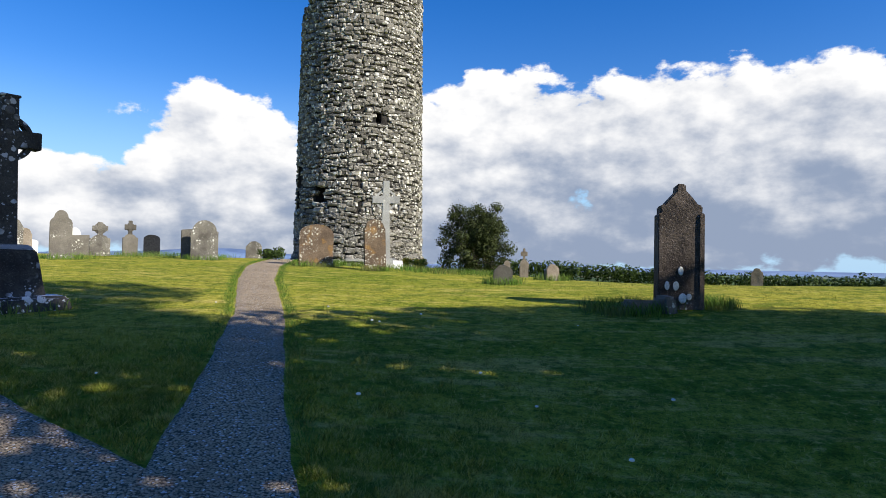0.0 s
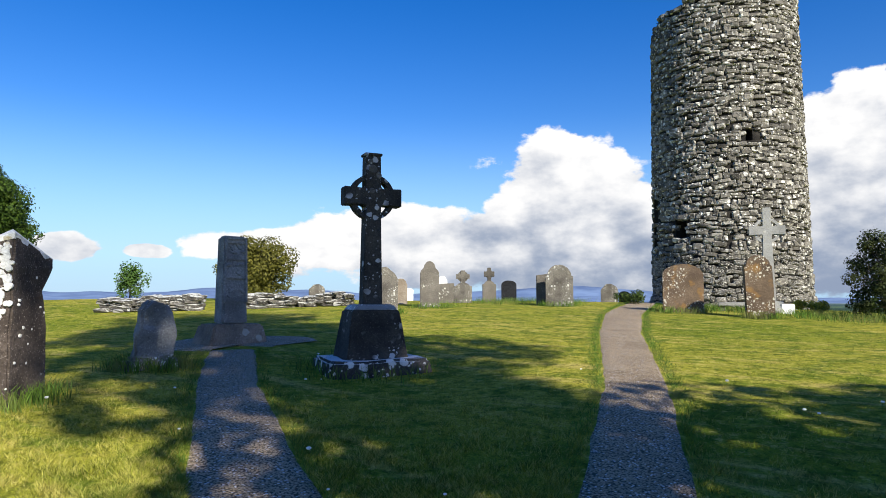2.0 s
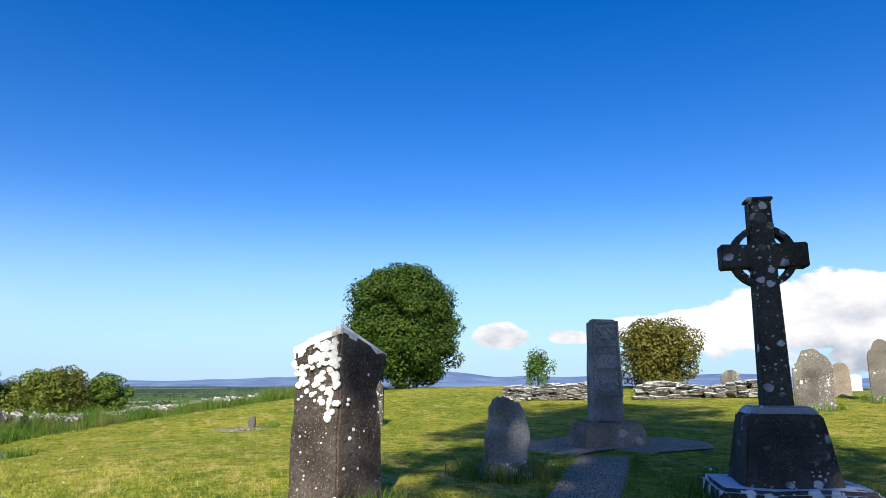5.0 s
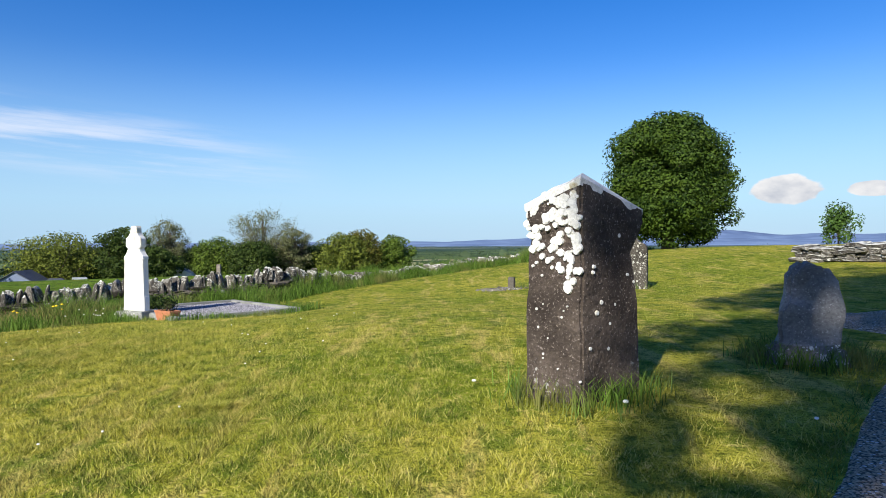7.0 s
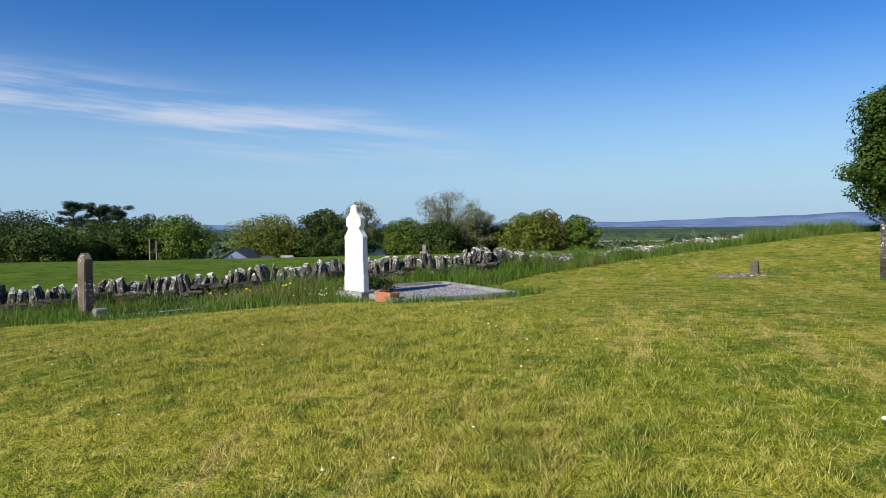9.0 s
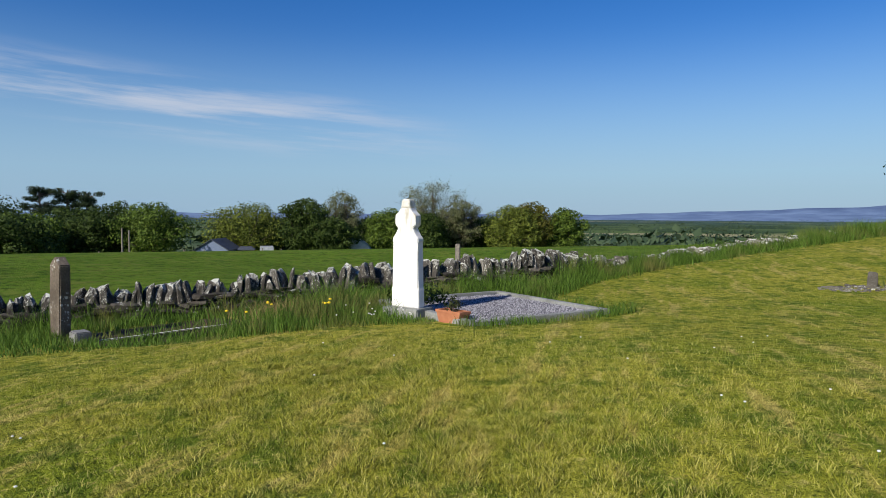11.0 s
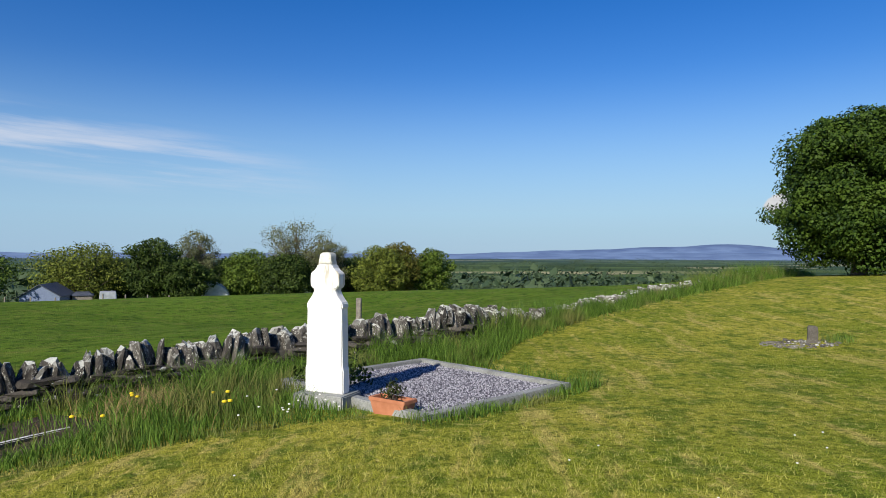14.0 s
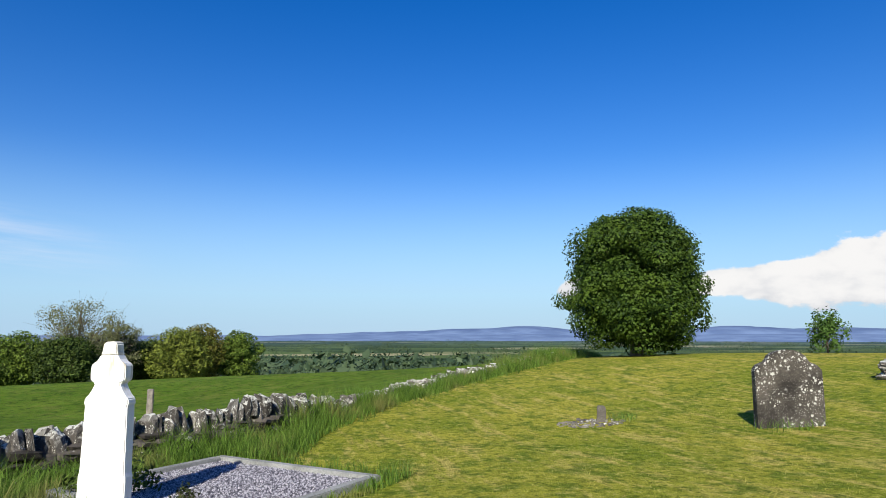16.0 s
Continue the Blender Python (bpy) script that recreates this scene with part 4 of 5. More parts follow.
def build_near_stone():
    """Square pillar stone set cornerwise to the path."""
    s = thing("pillar_gravestone", "tall brown gravestone crusted with white lichen", "gravestone", -6.56, 3.9, 0.5, 0)
    low = [(0.24, -0.06), (-0.02, -0.37), (-0.34, 0.05), (-0.06, 0.38)]
    high = [(0.25, -0.06), (-0.01, -0.35), (-0.3, 0.05), (-0.06, 0.33)]
    zt = (1.34, 1.2, 1.19, 1.16)
    bm = bmesh.new()
    rows = []
    for t, zz in ((0, -0.08), (0.2, 0.25), (0.45, 0.6), (0.7, 0.9), (0.84, 1.02), (0.92, 1.09), (1, None)):
        k = 1.0 + (0.05 if t in (1, 0.92) else -0.03 if 0.7 <= t < 0.9 else 0.0)
        side = (1, 0.96 if t > 0.8 else 1, 0.96 if t > 0.8 else 1, 1.13 if t > 0.8 else 0.96 if t > 0.6 else 1)
        rows.append([bm.verts.new(((l[0] + (h[0] - l[0]) * t) * k * side[i], (l[1] + (h[1] - l[1]) * t) * k * side[i], zt[i] if zz is None else zz)) for i, (l, h) in enumerate(zip(low, high))])
    for p, q in zip(rows[:-1], rows[1:]):
        for i in range(4):
            bm.faces.new((p[i], q[i], q[(i + 1) % 4], p[(i + 1) % 4]))
    tip = bm.verts.new((0.17, -0.04, 1.37))
    for i in range(4):
        bm.faces.new((rows[-1][i], tip, rows[-1][(i + 1) % 4]))
    bm.faces.new(rows[0])
    bmesh.ops.recalc_face_normals(bm, faces=bm.faces)
    bmesh.ops.bevel(bm, geom=[e for e in bm.edges if e.calc_face_angle(0) > 0.9], offset=0.015, segments=2, affect="EDGES", clamp_overlap=True)
    part("pillar", roughen(bm, 0.012, 5, 3, 3), M_NEAR, s)
    # lichen crust: a cap and overlapping rosettes on the sunlit face
    bm = bmesh.new()
    grow = (1.07, 1.03, 1.03, 1.2)
    pts = [bm.verts.new((h[0] * g, h[1] * g, z + 0.01)) for h, z, g in zip(high, zt, grow)]
    low_pts = [bm.verts.new((h[0] * (g - 0.01), h[1] * (g - 0.01), z - 0.03)) for h, z, g in zip(high, zt, grow)]
    t2 = bm.verts.new((0.17, -0.04, 1.385))
    for i in range(4):
        bm.faces.new((pts[i], t2, pts[(i + 1) % 4]))
        bm.faces.new((pts[i], pts[(i + 1) % 4], low_pts[(i + 1) % 4], low_pts[i]))
    bmesh.ops.recalc_face_normals(bm, faces=bm.faces)
    part("lichen_cap", roughen(bm, 0.012, 9, 4, 3), M_CRUST, s, "white lichen crust")
    rng = random.Random(8)
    a, b = Vector((0.25, -0.06, 0)), Vector((-0.01, -0.35, 0))
    out = Vector((0.29, -0.26, 0)).normalized()
    spots = [(rng.random() * 0.98, 1.24 - rng.random() ** 1.3 * 0.46, rng.uniform(0.008, 0.03)) for _ in range(105)]
    spots += [(rng.random(), rng.uniform(1.08, 1.26), rng.uniform(0.018, 0.034)) for _ in range(18)]
    spots += [(rng.uniform(0.05, 0.24), 1.2 - k * 0.022, rng.uniform(0.014, 0.034)) for k in range(24)]
    spots += [(rng.random(), rng.uniform(0.1, 0.8), rng.uniform(0.005, 0.011)) for _ in range(12)]
    pile = Pile()
    for u, z, r in spots:
        if r > 0.014 and z < 1.1 - 0.36 * (1.05 - u) - 0.12 and u > 0.3:
            continue
        p = a.lerp(b, u) * (1 + 0.05 * (1 - u) * (z > 1.03))
        bm = bmesh.new()
        bmesh.ops.create_cone(bm, cap_ends=True, segments=14, radius1=r, radius2=r * 0.86, depth=0.014)
        for v in bm.verts:
            v.co += noise.noise_vector(v.co * 30 + Vector((u * 9, z * 7, 0))) * r * 0.22
        me = bpy.data.meshes.new("rosette")
        bm.to_mesh(me)
        bm.free()
        pile.add(mesh_arrays(me), look((p.x, p.y, z), (p.x - out.x, p.y - out.y, z)))
        bpy.data.meshes.remove(me)
    tagged(pile.link("lichen_crust", M_CRUST, s), kind="stuff")
    pile = Pile()
    a2, b2, out2 = Vector((0.25, -0.06, 0)), Vector((-0.06, 0.33, 0)), Vector((0.39, 0.31, 0)).normalized()
    for _ in range(16):
        u, z, r = rng.random(), rng.uniform(0.1, 1.1), rng.uniform(0.006, 0.02)
        p = a2.lerp(b2, u)
        bm = bmesh.new()
        bmesh.ops.create_cone(bm, cap_ends=True, segments=9, radius1=r, radius2=r * 0.7, depth=0.02)
        me = bpy.data.meshes.new("rosette")
        bm.to_mesh(me)
        bm.free()
        pile.add(mesh_arrays(me), look((p.x, p.y, z), (p.x - out2.x, p.y - out2.y, z)))
        bpy.data.meshes.remove(me)
    tagged(pile.link("lichen_crust", M_CRUST, s), kind="stuff")


def build_shaded_stone():
    s = thing("panelled_gravestone", "tall shaded gravestone with gabled top and lichen spots", "gravestone", 2.52, 8.75, 0.58, -6)
    w = 0.52
    prof = [(-w / 2 - 0.02, -0.1), (w / 2 + 0.02, -0.1), (w / 2, 1.3), (w / 2, 1.36), (w / 2 - 0.06, 1.38), (0.06, 1.55), (0.05, 1.64), (-0.05, 1.64), (-0.06, 1.55), (-w / 2 + 0.06, 1.38), (-w / 2, 1.36), (-w / 2, 1.3)]
    part("slab", roughen(extruded(prof, 0.34, 0.015), 0.01, 5, 2, 2), M_NEAR, s)
    part("side_pilaster", box(0.07, 0.4, 1.26, 0, 0.95, 0.012, -w / 2 + 0.01), M_NEAR, s)
    part("side_pilaster", box(0.07, 0.4, 1.26, 0, 0.95, 0.012, w / 2 - 0.01), M_NEAR, s)
    for i, (px, pz, sx, sz) in enumerate(((0.0, 0.52, 0.035, 0.06), (-0.06, 0.33, 0.04, 0.06), (0.02, 0.17, 0.05, 0.07), (0.1, 0.19, 0.035, 0.045), (-0.17, 0.33, 0.03, 0.06))):
        bm = bmesh.new()
        bmesh.ops.create_cone(bm, cap_ends=True, segments=16, radius1=1, radius2=0.85, depth=0.02, matrix=Matrix.Diagonal((sx, 1, sz, 1)) @ pose(px / sx, -0.178, pz / sz, 90) )
        part("lichen_patch", roughen(bm, 0.008, 14, i), M_CRUST, s, "pale lichen patch")
    k = thing("fallen_kerb", "broken stone kerb sunk in tufted grass", "stone", 1.95, 8.35, None, 15)
    part("kerb_block", roughen(box(0.5, 0.24, 0.24, -0.08, 0.9, 0.03), 0.03, 5, 4, 2), M_GREY, k)
    part("kerb_block", roughen(box(0.2, 0.3, 0.3, -0.08, 0.9, 0.03, 0.3, -0.05), 0.03, 5, 8, 2), M_GREY, k)


build_high_cross()
build_shaft()
build_stump()
build_near_stone()
build_shaded_stone()


def headstone(label, x, y, w, h, mat, rz, kind="arch", thick=0.13, base=None, z=None, lean=0.0, seed=1, tilt=0.0):
    """One headstone of a given outline."""
    s = thing("headstone", label, "gravestone", x, y, z, rz, "headstones", lean, tilt)
    if kind == "arch":
        prof = arch(w, h, w * 0.3, 11)
    elif kind == "round":
        prof = arch(w, h, w * 0.42, 13, w * 0.06)
    elif kind == "shoulder":
        prof = [(-w / 2, 0), (w / 2, 0), (w / 2, h * 0.74), (w * 0.44, h * 0.8), (w * 0.33, h * 0.84)] + [(w * 0.3 * math.cos(a), h * 0.86 + h * 0.14 * math.sin(a)) for a in np.linspace(0.1, math.pi - 0.1, 9)] + [(-w * 0.33, h * 0.84), (-w * 0.44, h * 0.8), (-w / 2, h * 0.74)]
    elif kind == "square":
        prof = [(-w / 2, 0), (w / 2, 0), (w / 2, h), (-w / 2, h * 0.96)]
    elif kind == "rough":
        prof = [(-w / 2, 0), (w / 2, 0), (w * 0.5, h * 0.72), (w * 0.38, h * 0.86), (w * 0.1, h), (-w * 0.22, h * 0.97), (-w * 0.36, h * 0.8), (-w * 0.5, h * 0.68)]
    else:
        prof = arch(w * 0.95, h * 0.62, h * 0.1, 7, w * 0.12)
    prof = [(px, pz - 0.12 if pz == 0 else pz) for px, pz in prof]
    part("slab", roughen(extruded(prof, thick, 0.012), 0.008 + 0.004 * (kind == "rough"), 5, seed, 1), mat, s)
    if kind == "cross":
        n = h * 0.36
        prof = [(-w * 0.14, h * 0.58), (w * 0.14, h * 0.58), (w * 0.12, h * 0.74), (w * 0.36, h * 0.73), (w * 0.36, h * 0.89), (w * 0.12, h * 0.88), (w * 0.13, h), (-w * 0.13, h), (-w * 0.12, h * 0.88), (-w * 0.36, h * 0.89), (-w * 0.36, h * 0.73), (-w * 0.12, h * 0.74)]
        part("cross_head", extruded(prof, thick * 0.9, 0.01), mat, s)
        bm = bmesh.new()
        r = w * 0.29
        bmesh.ops.create_cone(bm, cap_ends=True, segments=24, radius1=r, radius2=r, depth=thick * 0.6, matrix=pose(0, 0, h * 0.81, 90))
        part("cross_ring", bm, mat, s)
    if base:
        part("plinth", box(w * 1.22, thick * 2.2, base, -0.06, 0.96, 0.015), M_SPOT, s)
    return s


headstone("tall grey shouldered headstone on a pale plinth", -10.6, 15.79, 0.5, 1.2, M_GREY, 34, "shoulder", 0.15, 0.14, seed=1)
headstone("broad round-headed headstone speckled with white lichen", -7.53, 17.2, 0.7, 1.06, M_SPOT, 22, "round", 0.16, seed=2)
headstone("narrow grey slab standing behind a broad headstone", -8.2, 17.6, 0.3, 0.82, M_GREY, 30, "square", 0.12, seed=3)
headstone("lichened headstone topped with a small ringed cross", -10.92, 17.99, 0.56, 0.95, M_SPOT, 31, "cross", 0.14, seed=4)
headstone("low square grey headstone", -11.4, 17.7, 0.6, 0.58, M_GREY, 31, "square", 0.12, seed=5)
headstone("grey headstone topped with a small ringed cross", -10.57, 18.95, 0.44, 1.04, M_GREY, 30, "cross", 0.14, seed=6)
headstone("small polished black granite headstone", -10.5, 20.1, 0.48, 0.66, M_BLACK, 28, "arch", 0.1, seed=7)
headstone("big square slab covered in white lichen", -10.16, 13.3, 0.64, 1.08, M_SPOT, 40, "rough", 0.2, seed=8)
headstone("tan round-headed headstone among grey ones", -12.2, 16.65, 0.38, 0.74, M_TAN, 38, "round", 0.12, seed=9)
headstone("white painted headstone with a rounded head", -13.1, 20.2, 0.34, 0.84, M_WHITE, 32, "round", 0.1, seed=10)
headstone("low white headstone behind the grey ones", -14.06, 19.6, 0.28, 0.42, M_WHITE, 36, "arch", 0.1, seed=11)
headstone("rough small stone beyond the ruined wall", -17.5, 18.7, 0.56, 0.56, M_SPOT, 48, "rough", 0.2, seed=12)
headstone("low lichened stone at the end of the path", -7.5, 20.9, 0.5, 0.56, M_SPOT, 20, "rough", 0.2, seed=13)
headstone("low black headstone in the tower's shade", -7.2, 21.4, 0.34, 0.34, M_BLACK, 20, "arch", 0.12, seed=14)
headstone("wide rust-brown headstone with orange lichen", -4.3, 16.5, 0.86, 1.06, M_RED, 13, "arch", 0.16, seed=15, lean=-3)
headstone("narrow rust-brown headstone crowned with orange lichen", -2.66, 15.8, 0.52, 1.24, M_RED, 16, "round", 0.2, seed=16, tilt=-2)
headstone("rough low grey boundary stone in grass", 0.34, 12.5, 0.36, 0.36, M_GREY, 0, "rough", 0.22, seed=17)
headstone("small upright pale stone in grass", 1.5, 14.9, 0.3, 0.36, M_TAN, 10, "rough", 0.2, seed=18, lean=-8)
headstone("slim tan headstone with a white cross", 0.99, 16.95, 0.24, 0.74, M_TAN, -4, "cross", 0.1, seed=19)
headstone("low tan stone beside the slim cross", 0.55, 16.6, 0.16, 0.4, M_TAN, 0, "round", 0.1, seed=20)
headstone("weathered tan headstone near the dark hedge", 6.33, 15.8, 0.26, 0.46, M_TAN, -22, "shoulder", 0.14, seed=21)
headstone("rough broad headstone mottled with lichen", -16.1, 6.6, 0.98, 1.18, M_DARKGREY, 66, "shoulder", 0.22, seed=22)


def build_tower_cross():
    c = thing("celtic_cross", "pale limestone Celtic cross against the tower", "cross", -2.78, 18.1, None, 10)
    part("plinth", box(0.62, 0.5, 0.3, -0.05, 0.92, 0.02), M_LIMEST, c)
    ring_cross(0.76, 2.15, 1.62, 0.19, 0.29, 0.16, c, M_LIMEST, 0.24, 1.5)
    b = thing("small_plaque", "small white plaque leaning at the tower's foot", "plaque", -2.35, 17.6, None, 8, rx=-15)
    part("panel", box(0.26, 0.05, 0.24, -0.02, 1, 0.01), M_WHITE, b)
    k = thing("stone_ledge", "low grey stone ledge at the tower's foot", "ledge", -3.35, 17.75, None, 10)
    part("slab", roughen(box(0.9, 0.4, 0.08, 0.12, 1, 0.015), 0.008, 5, 2, 1), M_LIMEST, k)
    part("support", box(0.12, 0.3, 0.17, -0.04, 1, 0.01, -0.36), M_GREY, k)
    part("support", box(0.12, 0.3, 0.17, -0.04, 1, 0.01, 0.36), M_GREY, k)


build_tower_cross()


# ---- family grave by the boundary wall ----
def build_white_grave():
    g = thing("white_headstone", "white marble headstone with a broken stained top", "gravestone", -14.6, -2.8, 0.07, 69)
    part("plinth", box(0.66, 0.42, 0.2, -0.04, 0.97, 0.012), M_KERB, g, "grey concrete plinth")
    half = [(0.25, 0.16), (0.25, 0.42), (0.238, 0.46), (0.226, 1.1), (0.236, 1.125), (0.232, 1.17), (0.2, 1.2), (0.165, 1.25), (0.14, 1.3), (0.135, 1.325), (0.172, 1.34), (0.186, 1.37), (0.188, 1.43), (0.184, 1.49), (0.168, 1.52), (0.14, 1.53), (0.112, 1.56), (0.095, 1.6)]
    part("slab", extruded(half + [(-a, b) for a, b in half[::-1]], 0.14, 0.01), M_MARBLE, g)
    top = [(-0.094, 1.601), (0.094, 1.601), (0.08, 1.64), (0.075, 1.71), (0.05, 1.735), (-0.05, 1.73), (-0.07, 1.7), (-0.08, 1.64)]
    part("broken_arm", roughen(extruded(top, 0.128, 0.01), 0.005, 8, 2, 1), M_WHITESTAIN, g, "weather-stained broken cross stump")


build_white_grave()
U, V2 = Vector((0.69, 0.72, 0)), Vector((0.72, -0.69, 0))
GF = Vector((-17.2, -1.88, 0))


def build_plot():
    """Kerbed plot filled with chippings."""
    p = thing("grave_kerb", "grey concrete grave kerb round the chippings", "kerb", -15.4, -1.8, 0.1)
    o = Vector((-15.4, -1.8, 0))
    lu, lv, w = 2.6, 2.35, 0.13

    def rail(a, b, name="kerb_rail"):
        d = b - a
        n = Vector((-d.y, d.x, 0)).normalized() * w / 2
        bm = bmesh.new()
        lo, hi = [], []
        for q in (a - n, b - n, b + n, a + n):
            q = q - o
            lo.append(bm.verts.new((q.x, q.y, -0.3))), hi.append(bm.verts.new((q.x, q.y, 0.1)))
        bm.faces.new(hi), bm.faces.new(lo[::-1])
        for i in range(4):
            bm.faces.new((lo[i], lo[(i + 1) % 4], hi[(i + 1) % 4], hi[i]))
        bmesh.ops.recalc_face_normals(bm, faces=bm.faces)
        bmesh.ops.bevel(bm, geom=bm.edges[:], offset=0.012, segments=2, affect="EDGES")
        part(name, bm, M_KERB, p)

    c = [GF, GF + U * lu, GF + U * lu + V2 * lv, GF + V2 * lv]
    rail(c[0] - U * w / 2, c[1] + U * w / 2)
    rail(c[1] + V2 * (w / 2 + 0.003), c[2] - V2 * (w / 2 + 0.003))
    rail(c[2] + U * w / 2, c[3] - U * w / 2)
    rail(c[3] - V2 * (w / 2 + 0.003), c[0] + V2 * (w / 2 + 0.003))
    n = 24
    v = []
    for i in range(n + 1):
        for j in range(n + 1):
            q = c[0] + U * lu * i / n + V2 * lv * j / n
            v.append((q.x, q.y, 0.145 + 0.02 * noise.noise(q * 3)))
    f = [[i * (n + 1) + j, i * (n + 1) + j + 1, (i + 1) * (n + 1) + j + 1, (i + 1) * (n + 1) + j] for i in range(n) for j in range(n)]
    tagged(link_mesh("grave_gravel", v, f, M_CHIP, smooth=True), "grey-violet stone chippings filling the grave", "gravel", kind="stuff")
    rng = np.random.default_rng(5)
    k = 9000
    a, b = rng.uniform(0.03, 0.97, k), rng.uniform(0.03, 0.97, k)
    q = np.array(c[0]) + np.outer(a * lu, np.array(U)) + np.outer(b * lv, np.array(V2))
    q[:, 2] = 0.155
    d = np.array([[1, 0, -0.3], [-0.5, 0.87, -0.3], [-0.5, -0.87, -0.3], [0, 0, 0.7]])
    s = rng.uniform(0.008, 0.018, k)
    an = rng.uniform(0, 6.28, k)
    R = np.stack([np.stack([np.cos(an), -np.sin(an), 0 * an], -1), np.stack([np.sin(an), np.cos(an), 0 * an], -1), np.stack([0 * an, 0 * an, 1 + 0 * an], -1)], 1)
    vv = q[:, None] + np.einsum("nij,kj->nki", R, d) * s[:, None, None]
    ff = (np.arange(k)[:, None, None] * 4 + np.array([[0, 1, 3], [1, 2, 3], [2, 0, 3]])[None]).reshape(-1, 3)
    tagged(link_mesh("loose_chippings", vv.reshape(-1, 3), ff, M_CHIPLOOSE), "loose grey and white chippings", "gravel", kind="stuff")


def chip_material():
    m, n, p = material("loose_chips", 0.8)
    r = n.add("ShaderNodeNewGeometry", out=8)
    n.put(p.inputs["Base Color"], n.mix(n.step(r, 0.0, 1.0), (0.06, 0.06, 0.08), (0.52, 0.51, 0.55)))
    return m


M_CHIPLOOSE = chip_material()
build_plot()


def build_planter():
    p = thing("planter", "terracotta trough planter with a straggly plant", "planter", -14.08, -2.0, 0.1, 56)
    bm = bmesh.new()
    for s, z in ((0.82, 0.0), (1.0, 0.15), (1.06, 0.15), (1.06, 0.185), (0.92, 0.185), (0.9, 0.13)):
        for x, y in ((-0.23, -0.1), (0.23, -0.1), (0.23, 0.1), (-0.23, 0.1)):
            bm.verts.new((x * s, y * s, z))
    bm.verts.ensure_lookup_table()
    for r in range(5):
        for i in range(4):
            bm.faces.new([bm.verts[r * 4 + i], bm.verts[r * 4 + (i + 1) % 4], bm.verts[r * 4 + 4 + (i + 1) % 4], bm.verts[r * 4 + 4 + i]])
    bm.faces.new(bm.verts[:4])
    bm.faces.new(bm.verts[20:24])
    bmesh.ops.recalc_face_normals(bm, faces=bm.faces)
    part("trough", bm, M_TERRA, p)
    part("soil", box(0.34, 0.14, 0.02, 0.13, 1, 0), M_SOIL, p)
    rng = np.random.default_rng(9)
    c, d = crown_points([(-0.07, 0, 0.22, 0.08, 1), (0.02, 0.02, 0.27, 0.1, 1), (0.0, 0, 0.34, 0.06, 1)], 240, rng, 0.8)
    v, f = leaves(c, d, 0.035, rng)
    link_mesh("foliage", v, f, M_THORN, p)
    pile = Pile()
    for i in range(9):
        pile.add(tube([(rng.uniform(-0.08, 0.06), 0, 0.14), (rng.uniform(-0.12, 0.1), rng.uniform(-0.05, 0.05), 0.32)], [0.005, 0.002], 4), Matrix.Identity(4))
    pile.link("stems", M_BARK, p)


build_planter()


def build_post_grave():
    p = thing("slim_headstone", "slim dark pointed headstone edged with lichen", "gravestone", -12.57, -6.97, -0.12, 66, ry=2)
    prof = [(-0.15, -0.1), (0.15, -0.1), (0.15, 1.02), (0.0, 1.13), (-0.15, 1.02)]
    part("slab", roughen(extruded(prof, 0.14, 0.012), 0.006, 5, 3, 2), M_GREYBROWN, p)
    k = thing("sunken_kerb", "long narrow lichened kerb edging a sunken grave", "kerb", -13.4, -5.77, gz(-13.4, -5.77), 150.5)
    part("rail", roughen(box(2.1, 0.07, 0.29, -0.2, 1, 0.012), 0.014, 3, 4, 2), M_KERBLICHEN, k)
    # dark sheet over the hollow: soil, with the hollow's shadow in its colour
    n, w = 24, 8
    v = []
    for i in range(n + 1):
        for j in range(w + 1):
            q = k.matrix_basis @ Vector((-1.25 + 2.35 * i / n, -0.5 + 1.6 * j / w + 0.08 * noise.noise(Vector((i * 0.4, j * 3.0, 1))), 0))
            edge = i in (0, n) or j in (0, w)
            v.append((q.x, q.y, gz(q.x, q.y) + (-0.02 if edge else 0.02 + 0.012 * noise.noise(q * 7))))
    f = [[i * (w + 1) + j, i * (w + 1) + j + 1, (i + 1) * (w + 1) + j + 1, (i + 1) * (w + 1) + j] for i in range(n) for j in range(w)]
    tagged(link_mesh("bare_soil", v, f, M_SOIL, smooth=True), "dark sheet for soil and shadow in the sunken grave's hollow", "soil", kind="stuff")
    m = thing("grey_block", "small grey stone block beside the slim headstone", "block", -12.35, -6.45, None, 60)
    part("block", box(0.26, 0.2, 0.2, -0.04, 0.95, 0.015), M_SHAFT, m)
    t = thing("broken_stub", "broken stone stub in a patch of chippings", "gravestone", -18.22, 4.49, None, 70)
    part("stub", roughen(box(0.17, 0.14, 0.34, -0.06, 0.8, 0.015), 0.02, 6, 4, 2), M_GREY, t)
    rng = random.Random(2)
    pile = Pile()
    arr = [mesh_arrays(rock_mesh(60 + i)) for i in range(4)]
    for i in range(170):
        a, r = rng.uniform(0, 6.28), math.sqrt(rng.random()) * 0.62
        x, y = -18.15 + r * math.cos(a) * 0.7, 4.25 + r * math.sin(a)
        s = rng.uniform(0.02, 0.055)
        pile.add(arr[i % 4], pose(x, y, gz(x, y) + s * 0.2, 0, 0, rng.uniform(0, 360)) @ Matrix.Diagonal((s, s, s * 0.7, 1)))
    tagged(pile.link("rubble_patch", M_SPOT), "patch of pale rubble round the broken stub", "rubble", kind="stuff")


M_KERBLICHEN = stone("lichened_kerb", (0.05, 0.045, 0.04), (0.16, 0.145, 0.125), (0.72, 0.71, 0.68), 0.3, 12.0, 0.4, crust=0.95)
